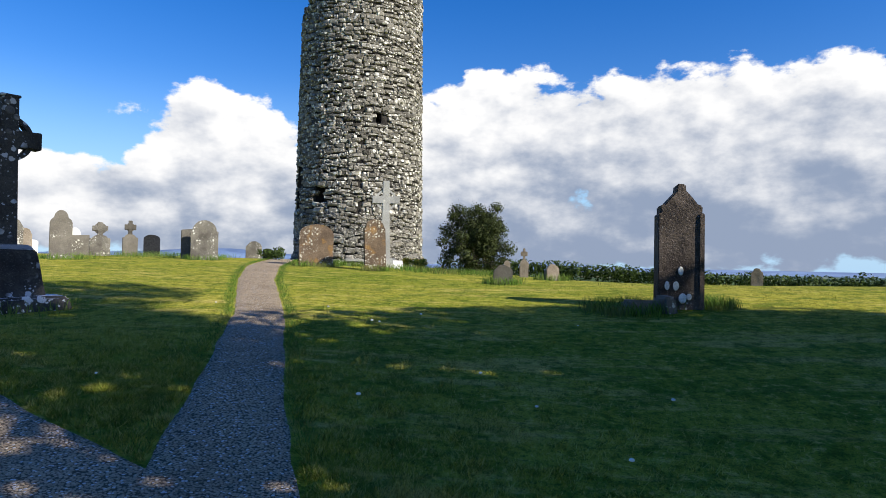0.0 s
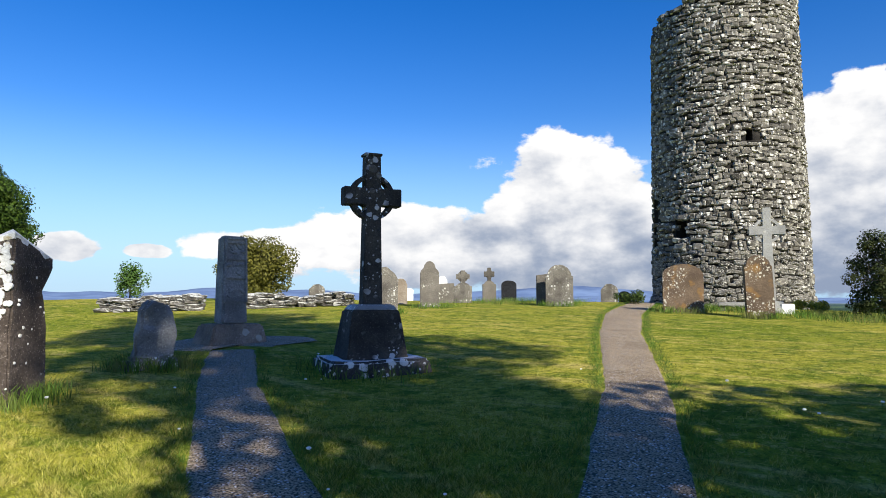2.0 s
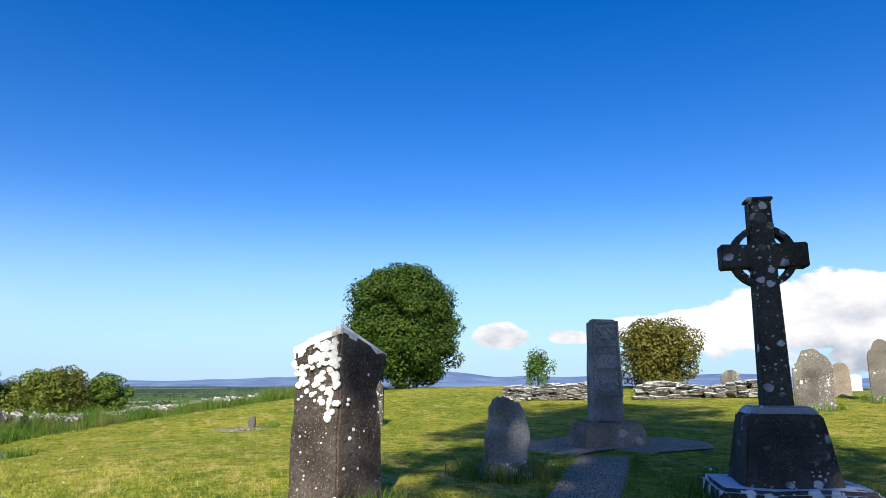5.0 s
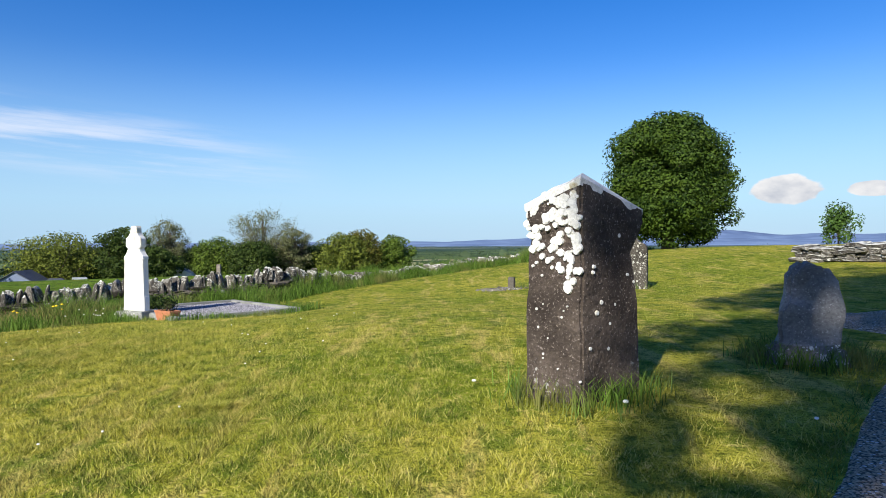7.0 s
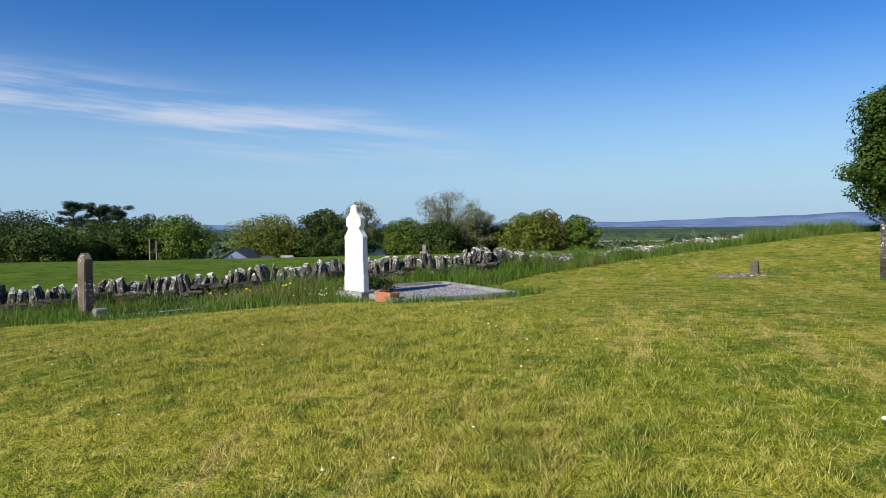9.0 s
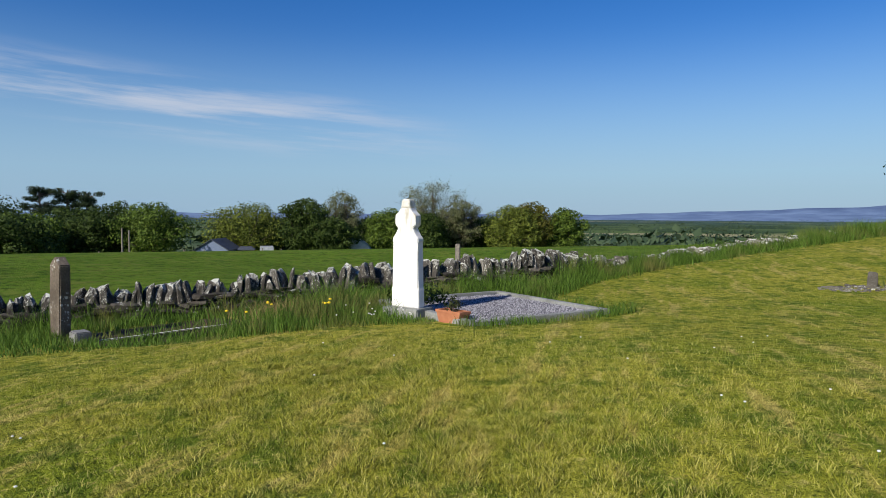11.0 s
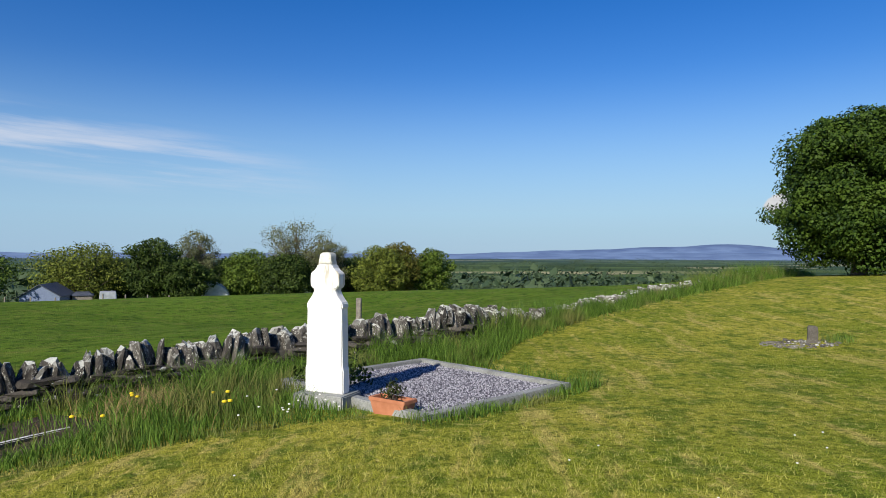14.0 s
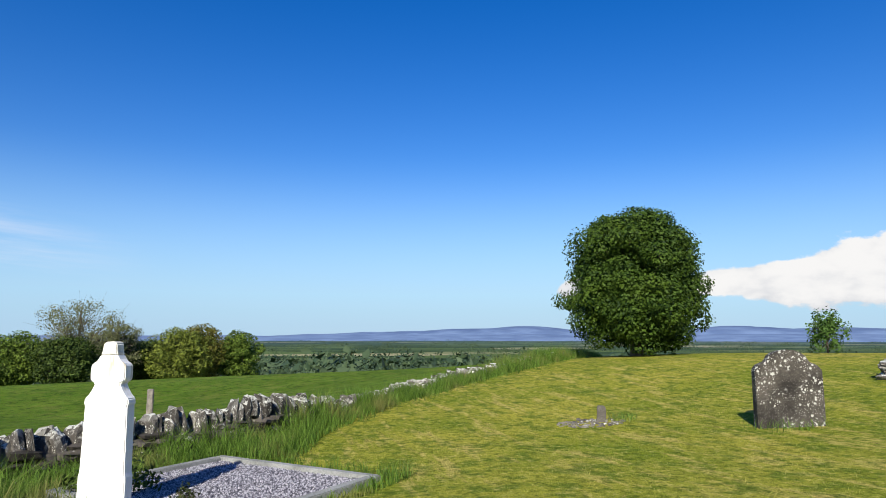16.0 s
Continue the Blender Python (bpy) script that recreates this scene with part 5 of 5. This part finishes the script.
M_GREYBROWN = stone("grey_brown_slab", (0.13, 0.105, 0.08), (0.27, 0.22, 0.17), (0.7, 0.7, 0.66), 0.4, 16.0, 0.3)
build_post_grave()


# ---- ruined church walls ----
def ruin(label, line, high, seed):
    rng = random.Random(seed)
    r = thing("ruined_wall", label, "wall", *line[0], kind="structure")
    inv = r.matrix_basis.inverted()
    meshes = [rock_mesh(seed * 20 + i, 0.24) for i in range(6)]
    for m in meshes:
        m.materials.append(M_WALL)
    x, y, h = along(line, 0.26)
    for i in range(len(x)):
        top = high * (0.75 + 0.4 * noise.noise(Vector((x[i] * 0.9, y[i] * 0.9, seed))))
        z = 0.0
        while z < top:
            t = rng.uniform(0.06, 0.13)
            for side in (-0.17, 0.17):
                px, py = x[i] - math.sin(h[i]) * side + rng.uniform(-0.06, 0.06), y[i] + math.cos(h[i]) * side + rng.uniform(-0.06, 0.06)
                ob = new("stone", meshes[rng.randrange(6)])
                ob.parent = r
                ob.matrix_basis = inv @ pose(px, py, gz(px, py) + z + t * 0.4, rng.uniform(-7, 7), rng.uniform(-7, 7), math.degrees(h[i]) + rng.uniform(-15, 15)) @ Matrix.Diagonal((rng.uniform(0.25, 0.46), 0.36, t * 1.1, 1))
            z += t


ruin("low ruined wall of flat lichened stones", [(-19.0, 11.9), (-16.6, 13.2)], 0.42, 2)
ruin("low ruined wall of flat stones by the bush", [(-15.6, 13.9), (-13.4, 15.8)], 0.42, 3)


# ---- boundary wall of upright stones ----
def shard_mesh(seed):
    """A unit slab set on edge: broad foot, slanting chipped top."""
    rng = random.Random(seed * 7 + 1)
    bm = bmesh.new()
    rows = []
    for z, k in ((0, 1.0), (0.4, 0.97), (0.78, 0.85), (1.0, 0.45)):
        slant = rng.uniform(-0.16, 0.16) if z > 0.5 else 0
        row = []
        for cx, cy in ((-0.5, -0.35), (-0.2, -0.5), (0.25, -0.48), (0.5, -0.3), (0.48, 0.35), (0.1, 0.5), (-0.46, 0.4)):
            row.append(bm.verts.new((cx * k + rng.uniform(-0.1, 0.1) + slant * z, cy * (0.4 + 0.6 * k) + rng.uniform(-0.06, 0.06), z + (rng.uniform(-0.14, 0.05) if z > 0.5 else 0))))
        rows.append(row)
    for p, q in zip(rows[:-1], rows[1:]):
        for i in range(7):
            bm.faces.new((p[i], p[(i + 1) % 7], q[(i + 1) % 7], q[i]))
    bm.faces.new(rows[-1])
    bm.faces.new(rows[0][::-1])
    bmesh.ops.triangulate(bm, faces=[f for f in bm.faces if len(f.verts) > 4])
    me = bpy.data.meshes.new("coping_stone")
    bm.normal_update()
    bm.to_mesh(me)
    bm.free()
    return me


def build_boundary():
    rng = random.Random(11)
    w = thing("boundary_wall", "drystone boundary wall with upright lichened coping stones", "wall", -17.2, -4.0, kind="structure")
    inv = w.matrix_basis.inverted()
    meshes = [rock_mesh(200 + i, 0.26) for i in range(10)]
    arrays = [mesh_arrays(m) for m in meshes]
    for m in meshes:
        m.materials.append(M_WALL)
    rest = Pile()
    shards = [shard_mesh(i) for i in range(12)]
    shard_arrays = [mesh_arrays(m) for m in shards]
    for m in shards:
        m.materials.append(M_WALL)
    far_coping = Pile()
    x, y, h = along(WALL_LINE, 0.128)
    count = 0
    for i in range(len(x)):
        g = gz(x[i], y[i])
        top = 0.56 + 0.1 * noise.noise(Vector((x[i] * 0.35, y[i] * 0.35, 0))) + max(0, min(1, (-15.5 - x[i]) / 4)) * 0.14 - max(0, min(1, (-19.0 - x[i]) / 3)) * 0.46
        up = rng.uniform(0.32, 0.52)
        m = inv @ pose(x[i] + rng.uniform(-0.04, 0.04), y[i], g + top + rng.uniform(-0.06, 0.09) - up, rng.uniform(-9, 9), rng.uniform(-14, 14), math.degrees(h[i]) + rng.uniform(-28, 28)) @ Matrix.Diagonal((rng.uniform(0.1, 0.23), rng.uniform(0.3, 0.46), up, 1))
        k = rng.randrange(12)
        if -23 < x[i] and count < 290 and y[i] > -12:
            ob = new("coping_stone", shards[k])
            ob.parent, ob.matrix_basis = w, m
            count += 1
        else:
            far_coping.add(shard_arrays[k], m)
        z = -0.1
        while z < top - up * 0.8:
            t = rng.uniform(0.05, 0.12)
            for side in (-0.14, 0.14):
                if rng.random() < 0.7:
                    rest.add(arrays[rng.randrange(10)], inv @ pose(x[i] - math.sin(h[i]) * side, y[i] + math.cos(h[i]) * side, g + z + t / 2, rng.uniform(-6, 6), rng.uniform(-8, 8), math.degrees(h[i]) + rng.uniform(-10, 10)) @ Matrix.Diagonal((rng.uniform(0.2, 0.46), rng.uniform(0.2, 0.32), t * 1.1, 1)))
            z += t
    tagged(far_coping.link("far_coping", M_WALL, w), kind="stuff")
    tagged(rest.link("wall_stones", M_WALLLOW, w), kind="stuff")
    # dark core behind the faces
    xs, ys, hs = along(WALL_LINE, 0.5)
    v, f = [], []
    for a, b, c in zip(xs, ys, hs):
        g = gz(a, b)
        crest = 0.36 - 0.3 * max(0, min(1, (-18.0 - a) / 3))
        for o, z in ((-0.1, -0.2), (-0.08, crest), (0.08, crest), (0.1, -0.2)):
            q = inv @ Vector((a - math.sin(c) * o, b + math.cos(c) * o, g + z))
            v.append(q[:])
    for i in range(len(xs) - 1):
        for k in range(3):
            f.append([i * 4 + k, i * 4 + k + 1, i * 4 + k + 5, i * 4 + k + 4])
    link_mesh("rubble_core", v, f, M_MORTAR, w)


build_boundary()


def build_hedge(line, high, label):
    """The dark hedge along the east side."""
    rng = np.random.default_rng(77)
    x, y, h = along(line, 0.5)
    g = ground(x, y)
    blobs = [(a, b, c + high * 0.5, high * rng.uniform(0.5, 0.7), 0.9) for a, b, c in zip(x, y, g)]
    p, d = crown_points(blobs, 15000, rng, 0.6)
    v, f = leaves(p, d, 0.13, rng)
    tagged(link_mesh("hedge", v, f, M_WOODDARK), label, "hedge", kind="stuff")


build_hedge([(-1.0, 31.0), (6.0, 27.5), (13.0, 21.5), (19.0, 15.0)], 0.75, "dark low hedge along the edge of the graveyard")


# ---- farm buildings beyond the field ----
def build_farm():
    x, y = far_xy(122.7, 84)
    c = thing("cottage", "small grey-blue farm building with slate roof", "building", x, y, None, 105)
    prof = [(-1.9, -0.3), (1.9, -0.3), (1.9, 1.3), (0, 2.5), (-1.9, 1.3)]
    part("wall", extruded(prof, 5.0, 0.02), M_RENDER, c)
    for s in (-1, 1):
        bm = box(2.45, 5.4, 0.08, 0, 1, 0.01)
        bmesh.ops.transform(bm, matrix=pose(s * 1.02, 0, 1.88, 0, s * 32.3), verts=bm.verts)
        part("roof", bm, M_SLATE, c)
    x, y = far_xy(118.8, 82)
    t = thing("tin_trailer", "low pale sheet-metal shed at the field's edge", "shed", x, y, None, 30)
    part("body", box(3.0, 1.8, 1.6, -0.1, 0.86, 0.05), M_TIN, t)
    x, y = far_xy(120.5, 86)
    d = thing("low_shed", "long low dark farm shed beside the cottage", "shed", x, y, None, 30)
    part("wall", box(4.2, 2.0, 1.5, -0.2, 1, 0.03), M_POST, d)
    part("roof", box(4.5, 2.3, 0.3, 1.303, 0.6, 0.02), M_SLATE, d)
    for i in range(15):
        x, y = far_xy(114.5 + i * 1.55, 74 + (i % 3))
        q = thing("field_fence_post", "short grey fence post at the field's edge", "post", x, y, group="field fence")
        part("post", box(0.12, 0.12, 1.0 + 0.1 * (i % 4), -0.2, 0.9, 0.012), M_POST, q)
    x, y = far_xy(111.6, 88)
    b = thing("round_barn", "round-roofed sheet-metal barn among trees", "barn", x, y, None, 110)
    part("shell", extruded([(-2.6, -0.3), (2.6, -0.3)] + [(2.6 * math.cos(a), 0.6 + 1.9 * math.sin(a)) for a in np.linspace(0, math.pi, 15)], 7.0, 0), M_TIN, b)
    for az, d in ((129.9, 70), (129.4, 74)):
        x, y = far_xy(az, d)
        p = thing("field_pole", "thin wooden pole at the field's edge", "pole", x, y)
        v, f = tube([(0, 0, -0.2), (0, 0, 3.2)], [0.09, 0.07])
        link_mesh("pole", v, f, M_POST, p)
    p = thing("fence_post", "weathered timber post behind the boundary wall", "post", -20.6, -3.4, None)
    part("post", box(0.11, 0.11, 1.0, -0.2, 0.95, 0.01), M_POST, p)


build_farm()


# ---- grass ----
def blades(x, y, height, width, rng, lean=0.35, segs=1, z=None):
    """Blades as thin bent strips; segs 1 is a single triangle."""
    n = len(x)
    z = ground(x, y) if z is None else z
    a, b = rng.uniform(0, 2 * math.pi, n), rng.uniform(0, 2 * math.pi, n)
    h = height * rng.uniform(0.55, 1.25, n)
    side = np.stack([np.cos(a), np.sin(a), 0 * a], -1) * (width * rng.uniform(0.7, 1.3, n))[:, None] / 2
    bend = np.stack([np.cos(b), np.sin(b), 0 * b], -1) * (h * lean * rng.uniform(0.2, 1.6, n))[:, None]
    root = np.stack([x, y, z - 0.01], -1)
    up = np.zeros((n, 3))
    up[:, 2] = h
    if segs == 1:
        v = np.stack([root - side, root + side, root + up + bend], 1)
        return v.reshape(-1, 3), np.arange(3 * n).reshape(-1, 3)
    mid = root + up * 0.6 + bend * 0.35
    v = np.stack([root - side, root + side, mid - side * 0.7, mid + side * 0.7, root + up * 0.95 + bend], 1)
    i = np.arange(n)[:, None] * 5
    f = np.concatenate([i + [0, 1, 3], i + [0, 3, 2], i + [2, 3, 4]], 1).reshape(-1, 3)
    return v.reshape(-1, 3), f


def on_gravel(x, y):
    hit = np.zeros(len(x), bool)
    for line, w in ((PATH_MAIN, WIDE_MAIN), (PATH_SIDE, WIDE_SIDE)):
        px, py, _ = along(line, 0.2)
        ww = width_along(line, w, px, py)
        for a, b, c in zip(px, py, ww):
            hit |= (x - a) ** 2 + (y - b) ** 2 < (c / 2 - 0.02) ** 2
    for a, b, c in ((-9.0, 8.0, 0.7), (-8.3, 8.2, 0.75), (-7.7, 8.1, 0.5), (-9.2, 7.2, 0.35), (-8.5, 7.2, 0.45)):
        hit |= (x - a) ** 2 + (y - b) ** 2 < c * c
    u, v = (x - GF.x) * U.x + (y - GF.y) * U.y, (x - GF.x) * V2.x + (y - GF.y) * V2.y
    return hit | ((u > -0.03) & (u < 2.63) & (v > -0.03) & (v < 2.4))


def rough_edge(x, y):
    """Metres inside the unmown strip along the boundary wall, negative outside it."""
    o = wall_offset(x, y)
    wob = np.array([noise.noise(Vector((a * 0.8, b * 0.8, 2))) for a, b in zip(x, y)]) * 0.35
    u = (x - GF.x) * U.x + (y - GF.y) * U.y
    v = (x - GF.x) * V2.x + (y - GF.y) * V2.y
    plot = (u > -0.4) & (u < 2.95) & (v > -0.4) & (v < 2.62)
    deep = wob + np.interp(y, [-12, -6, -4.6, -2.2, -1.2, -0.4, 0.4, 3, 12], [3.0, 3.3, 3.5, 3.7, 2.6, 1.3, 0.75, 0.7, 0.7])
    return np.where((o > 0.12) & (o < deep), deep - o, np.where(plot & (o > 0), 0.3, -1.0))


def sunken(x, y):
    """Metres along and across the kerb of the sunken grave, positive towards the lawn."""
    c, k = math.cos(radians(150.5)), math.sin(radians(150.5))
    return (x + 13.4) * c + (y + 5.77) * k, (x + 13.4) * k - (y + 5.77) * c


def build_grass():
    rng = np.random.default_rng(14)
    # mown lawn, thickest beside the walk
    xs, ys = [], []
    path = [r[1:3] for r in ((0, -0.6, 2.8), (0, -2.2, 4.2), (0, -4.0, 3.4), (0, -6.6, 1.6), (0, -9.0, -0.6), (0, -10.5, -2.2))]
    for (a, b), n, r in zip(path, (100000, 100000, 110000, 110000, 110000, 90000), (2.8, 3.0, 3.0, 3.2, 3.2, 3.2)):
        q, s = rng.uniform(0, 2 * math.pi, n), rng.normal(0, 0.55, n) * r
        xs.append(a + s * np.cos(q)), ys.append(b + s * np.sin(q))
    n = 90000
    xs.append(rng.uniform(-20, 5, n)), ys.append(rng.uniform(-6, 14, n))
    x, y = np.concatenate(xs), np.concatenate(ys)
    ok = ~on_gravel(x, y) & (wall_offset(x, y) > 0.3)
    x, y = x[ok], y[ok]
    ok = rough_edge(x, y) < 0
    x, y = x[ok], y[ok]
    tuft = np.array([noise.noise(Vector((a * 5.5, b * 5.5, 4))) + 0.6 * noise.noise(Vector((a * 13, b * 13, 9))) for a, b in zip(x, y)])
    v, f = blades(x, y, 0.036 * np.clip(1 + 1.1 * tuft, 0.35, 2.0), 0.0068, rng, 0.9)
    tagged(link_mesh("mown_grass", v, f, M_BLADE), "short mown grass of the graveyard lawn", "grass", kind="stuff")
    # unmown grass along the wall
    n = 700000
    x, y = rng.uniform(-36, -7, n), rng.uniform(-12, 13.5, n)
    ok = (wall_offset(x, y) > 0.05) & (wall_offset(x, y) < 4.6)
    x, y = x[ok], y[ok]
    inside = rough_edge(x, y)
    ok = (inside > 0) & ~on_gravel(x, y) & (np.hypot(x + 13.95, y + 1.95) > 0.3)
    x, y, inside = x[ok], y[ok], inside[ok]
    gu, gv = sunken(x, y)
    ok = ~((np.abs(gu) < 1.2) & (gv > -1.0) & (gv < 0.42) & (rng.random(len(x)) < 0.68))
    x, y, inside = x[ok], y[ok], inside[ok]
    clump = np.array([noise.noise(Vector((a * 1.3, b * 1.3, 0))) for a, b in zip(x, y)])
    d = np.hypot(x + 14.9, y + 1.9)
    hgt = np.clip(0.4 + 0.22 * clump, 0.14, 0.62) * np.clip(0.25 + d * 0.3, 0.35, 1.0) + 0.3 * np.clip((-17.5 - x) / 3, 0, 1) * (0.6 + clump)
    hgt *= np.where((y < -4.4) & (wall_offset(x, y) > 0.5), 0.5, 1.0) * np.array([0.75 + 0.6 * abs(noise.noise(Vector((a * 4, b * 4, 7)))) for a, b in zip(x, y)])
    hgt *= 1 + 0.4 * np.exp(-((x + 14.6) ** 2 + (y + 4.0) ** 2) / 1.6)
    hgt = hgt * np.clip(0.3 + inside * 0.8, 0.3, 1.0)
    v, f = blades(x, y, hgt, 0.0095, rng, 0.5, 2)
    tagged(link_mesh("long_grass", v, f, M_LONG), "long unmown grass along the boundary wall", "grass", kind="stuff")
    # weeds overgrowing the fallen end of the wall
    px, py, h = along(WALL_LINE, 0.01)
    far = (px < -20.5) & (px > -34)
    px, py, h = np.repeat(px[far], 15), np.repeat(py[far], 15), np.repeat(h[far], 15)
    o = rng.normal(-0.12, 0.34, len(px))
    x, y = px - np.sin(h) * o, py + np.cos(h) * o
    clump = np.array([noise.noise(Vector((a * 0.9, b * 0.9, 5))) for a, b in zip(x, y)])
    v, f = blades(x, y, np.clip(0.27 + 0.6 * clump, 0.1, 0.6), 0.013, rng, 0.5)
    tagged(link_mesh("wall_weeds", v, f, M_LONG), "tall grass overgrowing the fallen boundary wall", "grass", kind="stuff")
    # dry grass in it
    x, y = rng.normal(-14.5, 0.35, 900), rng.normal(-4.6, 0.4, 900)
    v, f = blades(x, y, 0.3, 0.008, rng, 0.6, 2)
    tagged(link_mesh("dry_grass", v, f, M_STRAW), "tawny dry grass beside the sunken kerb", "grass", kind="stuff")
    # tufts at the feet of stones
    xs, ys = [], []
    for a, b, r, k in ((-6.56, 3.9, 0.42, 900), (-7.28, 5.66, 0.42, 1100), (1.8, 8.5, 0.5, 1700), (3.0, 8.7, 0.25, 500), (-5.64, 7.24, 0.75, 900), (-10.3, 15.6, 0.6, 500), (-7.53, 17.2, 0.5, 600), (-10.2, 13.3, 0.5, 500), (-2.66, 15.7, 0.35, 600), (-4.3, 16.4, 0.6, 800), (-3.5, 17.8, 0.8, 900), (0.34, 12.5, 0.35, 600), (1.5, 14.9, 0.4, 500), (-9.2, 18.6, 1.6, 1500), (-1.0, 17.0, 1.4, 2200), (-18.2, 4.9, 0.25, 200), (-16.1, 6.6, 0.55, 250)):
        q, s = rng.uniform(0, 2 * math.pi, k), r * (0.75 + 0.4 * rng.normal(0, 0.6, k))
        xs.append(a + s * np.cos(q)), ys.append(b + s * np.sin(q))
    x, y = np.concatenate(xs), np.concatenate(ys)
    v, f = blades(x, y, 0.17, 0.008, rng, 0.5, 2)
    tagged(link_mesh("grass_tufts", v, f, M_LONG), "longer grass tufts at the feet of stones", "grass", kind="stuff")
    # gravel edges
    xs, ys = [], []
    for line, w in ((PATH_MAIN, WIDE_MAIN), (PATH_SIDE, WIDE_SIDE)):
        px, py, h = along(line, 0.02)
        ww = width_along(line, w, px, py)
        for s in (-1, 1):
            for k in range(5):
                o = s * (ww / 2 + rng.normal(0.02, 0.05, len(px)))
                xs.append(px - np.sin(h) * o), ys.append(py + np.cos(h) * o)
    x, y = np.concatenate(xs), np.concatenate(ys)
    ok = ~on_gravel(x, y)
    v, f = blades(x[ok], y[ok], 0.06, 0.007, rng, 0.8)
    tagged(link_mesh("path_edge_grass", v, f, M_LONG), "ragged grass along the path edges", "grass", kind="stuff")


build_grass()


# ---- small flowers ----
def flower(name, label, x, y, tall, mat, r):
    f = thing(name, label, "flower", x, y, group="wild flowers")
    v, q = tube([(0, 0, -0.02), (0.01, 0, tall)], [0.002, 0.0015], 4)
    link_mesh("stem", v, q, M_LONG, f)
    bm = bmesh.new()
    bmesh.ops.create_uvsphere(bm, u_segments=8, v_segments=5, radius=r, matrix=pose(0.01, 0, tall) @ Matrix.Diagonal((1, 1, 0.6, 1)))
    part("head", bm, mat, f)


rng = random.Random(4)
for i in range(9):
    flower("dandelion", "yellow dandelion in the long grass", -13.6 + rng.uniform(-0.9, 0.7), -4.0 + rng.uniform(-1.0, 1.0), rng.uniform(0.22, 0.4), M_YELLOW, 0.024)
for i in range(16):
    flower("daisy", "white daisy near the white headstone", -14.0 + rng.uniform(-0.5, 0.7), -3.0 + rng.uniform(-0.6, 0.6), rng.uniform(0.12, 0.26), M_DAISY, 0.013)
for i in range(26):
    x, y = rng.uniform(-7, 2), rng.uniform(3.0, 8)
    if not on_gravel(np.array([x]), np.array([y]))[0]:
        flower("dandelion_clock", "white dandelion clock in the mown grass", x, y, rng.uniform(0.03, 0.08), M_DAISY, rng.uniform(0.009, 0.018))
for i in range(26):
    flower("daisy", "white daisy in the mown grass", rng.uniform(-12.5, -5), rng.uniform(-3.5, 2.0), 0.04, M_DAISY, 0.009)


def build_weeds():
    """Yellow-flowered clump at the tower's foot and low dark shrubs."""
    r2 = np.random.default_rng(6)
    for name, label, x, y, w, h, mat in (("gorse_clump", "yellow flowering clump at the tower's foot", -1.95, 18.4, 0.5, 0.34, M_YELLOWLEAF), ("low_shrub", "dark low shrub behind the white headstone", -15.6, -2.9, 0.55, 0.5, M_WOODDARK), ("low_shrub", "dark low shrub in the tower's shade", -6.3, 19.3, 0.6, 0.4, M_WOODDARK), ("low_shrub", "pale green shrub on the ruined wall", -15.7, 14.6, 0.8, 0.6, M_BUSH)):
        t = thing(name, label, "shrub", x, y)
        b = [(r2.uniform(-1, 1) * w * 0.6, r2.uniform(-1, 1) * w * 0.6, h * r2.uniform(0.3, 0.7), h * 0.4, 0.9) for _ in range(10)]
        p, d = crown_points(b, 1100, r2, 0.7)
        v, f = leaves(p, d, 0.06, r2)
        link_mesh("foliage", v, f, mat, t)


M_YELLOWLEAF = leaf_material("yellow_flowers", (0.2, 0.2, 0.03), (0.6, 0.5, 0.05))
build_weeds()

# ---- the tower's lower stones, one by one ----
for s, m in TOWER_NEAR:
    ob = new("stone", TOWER_SHAPES[s])
    ob.parent, ob.matrix_basis = TOWER, m
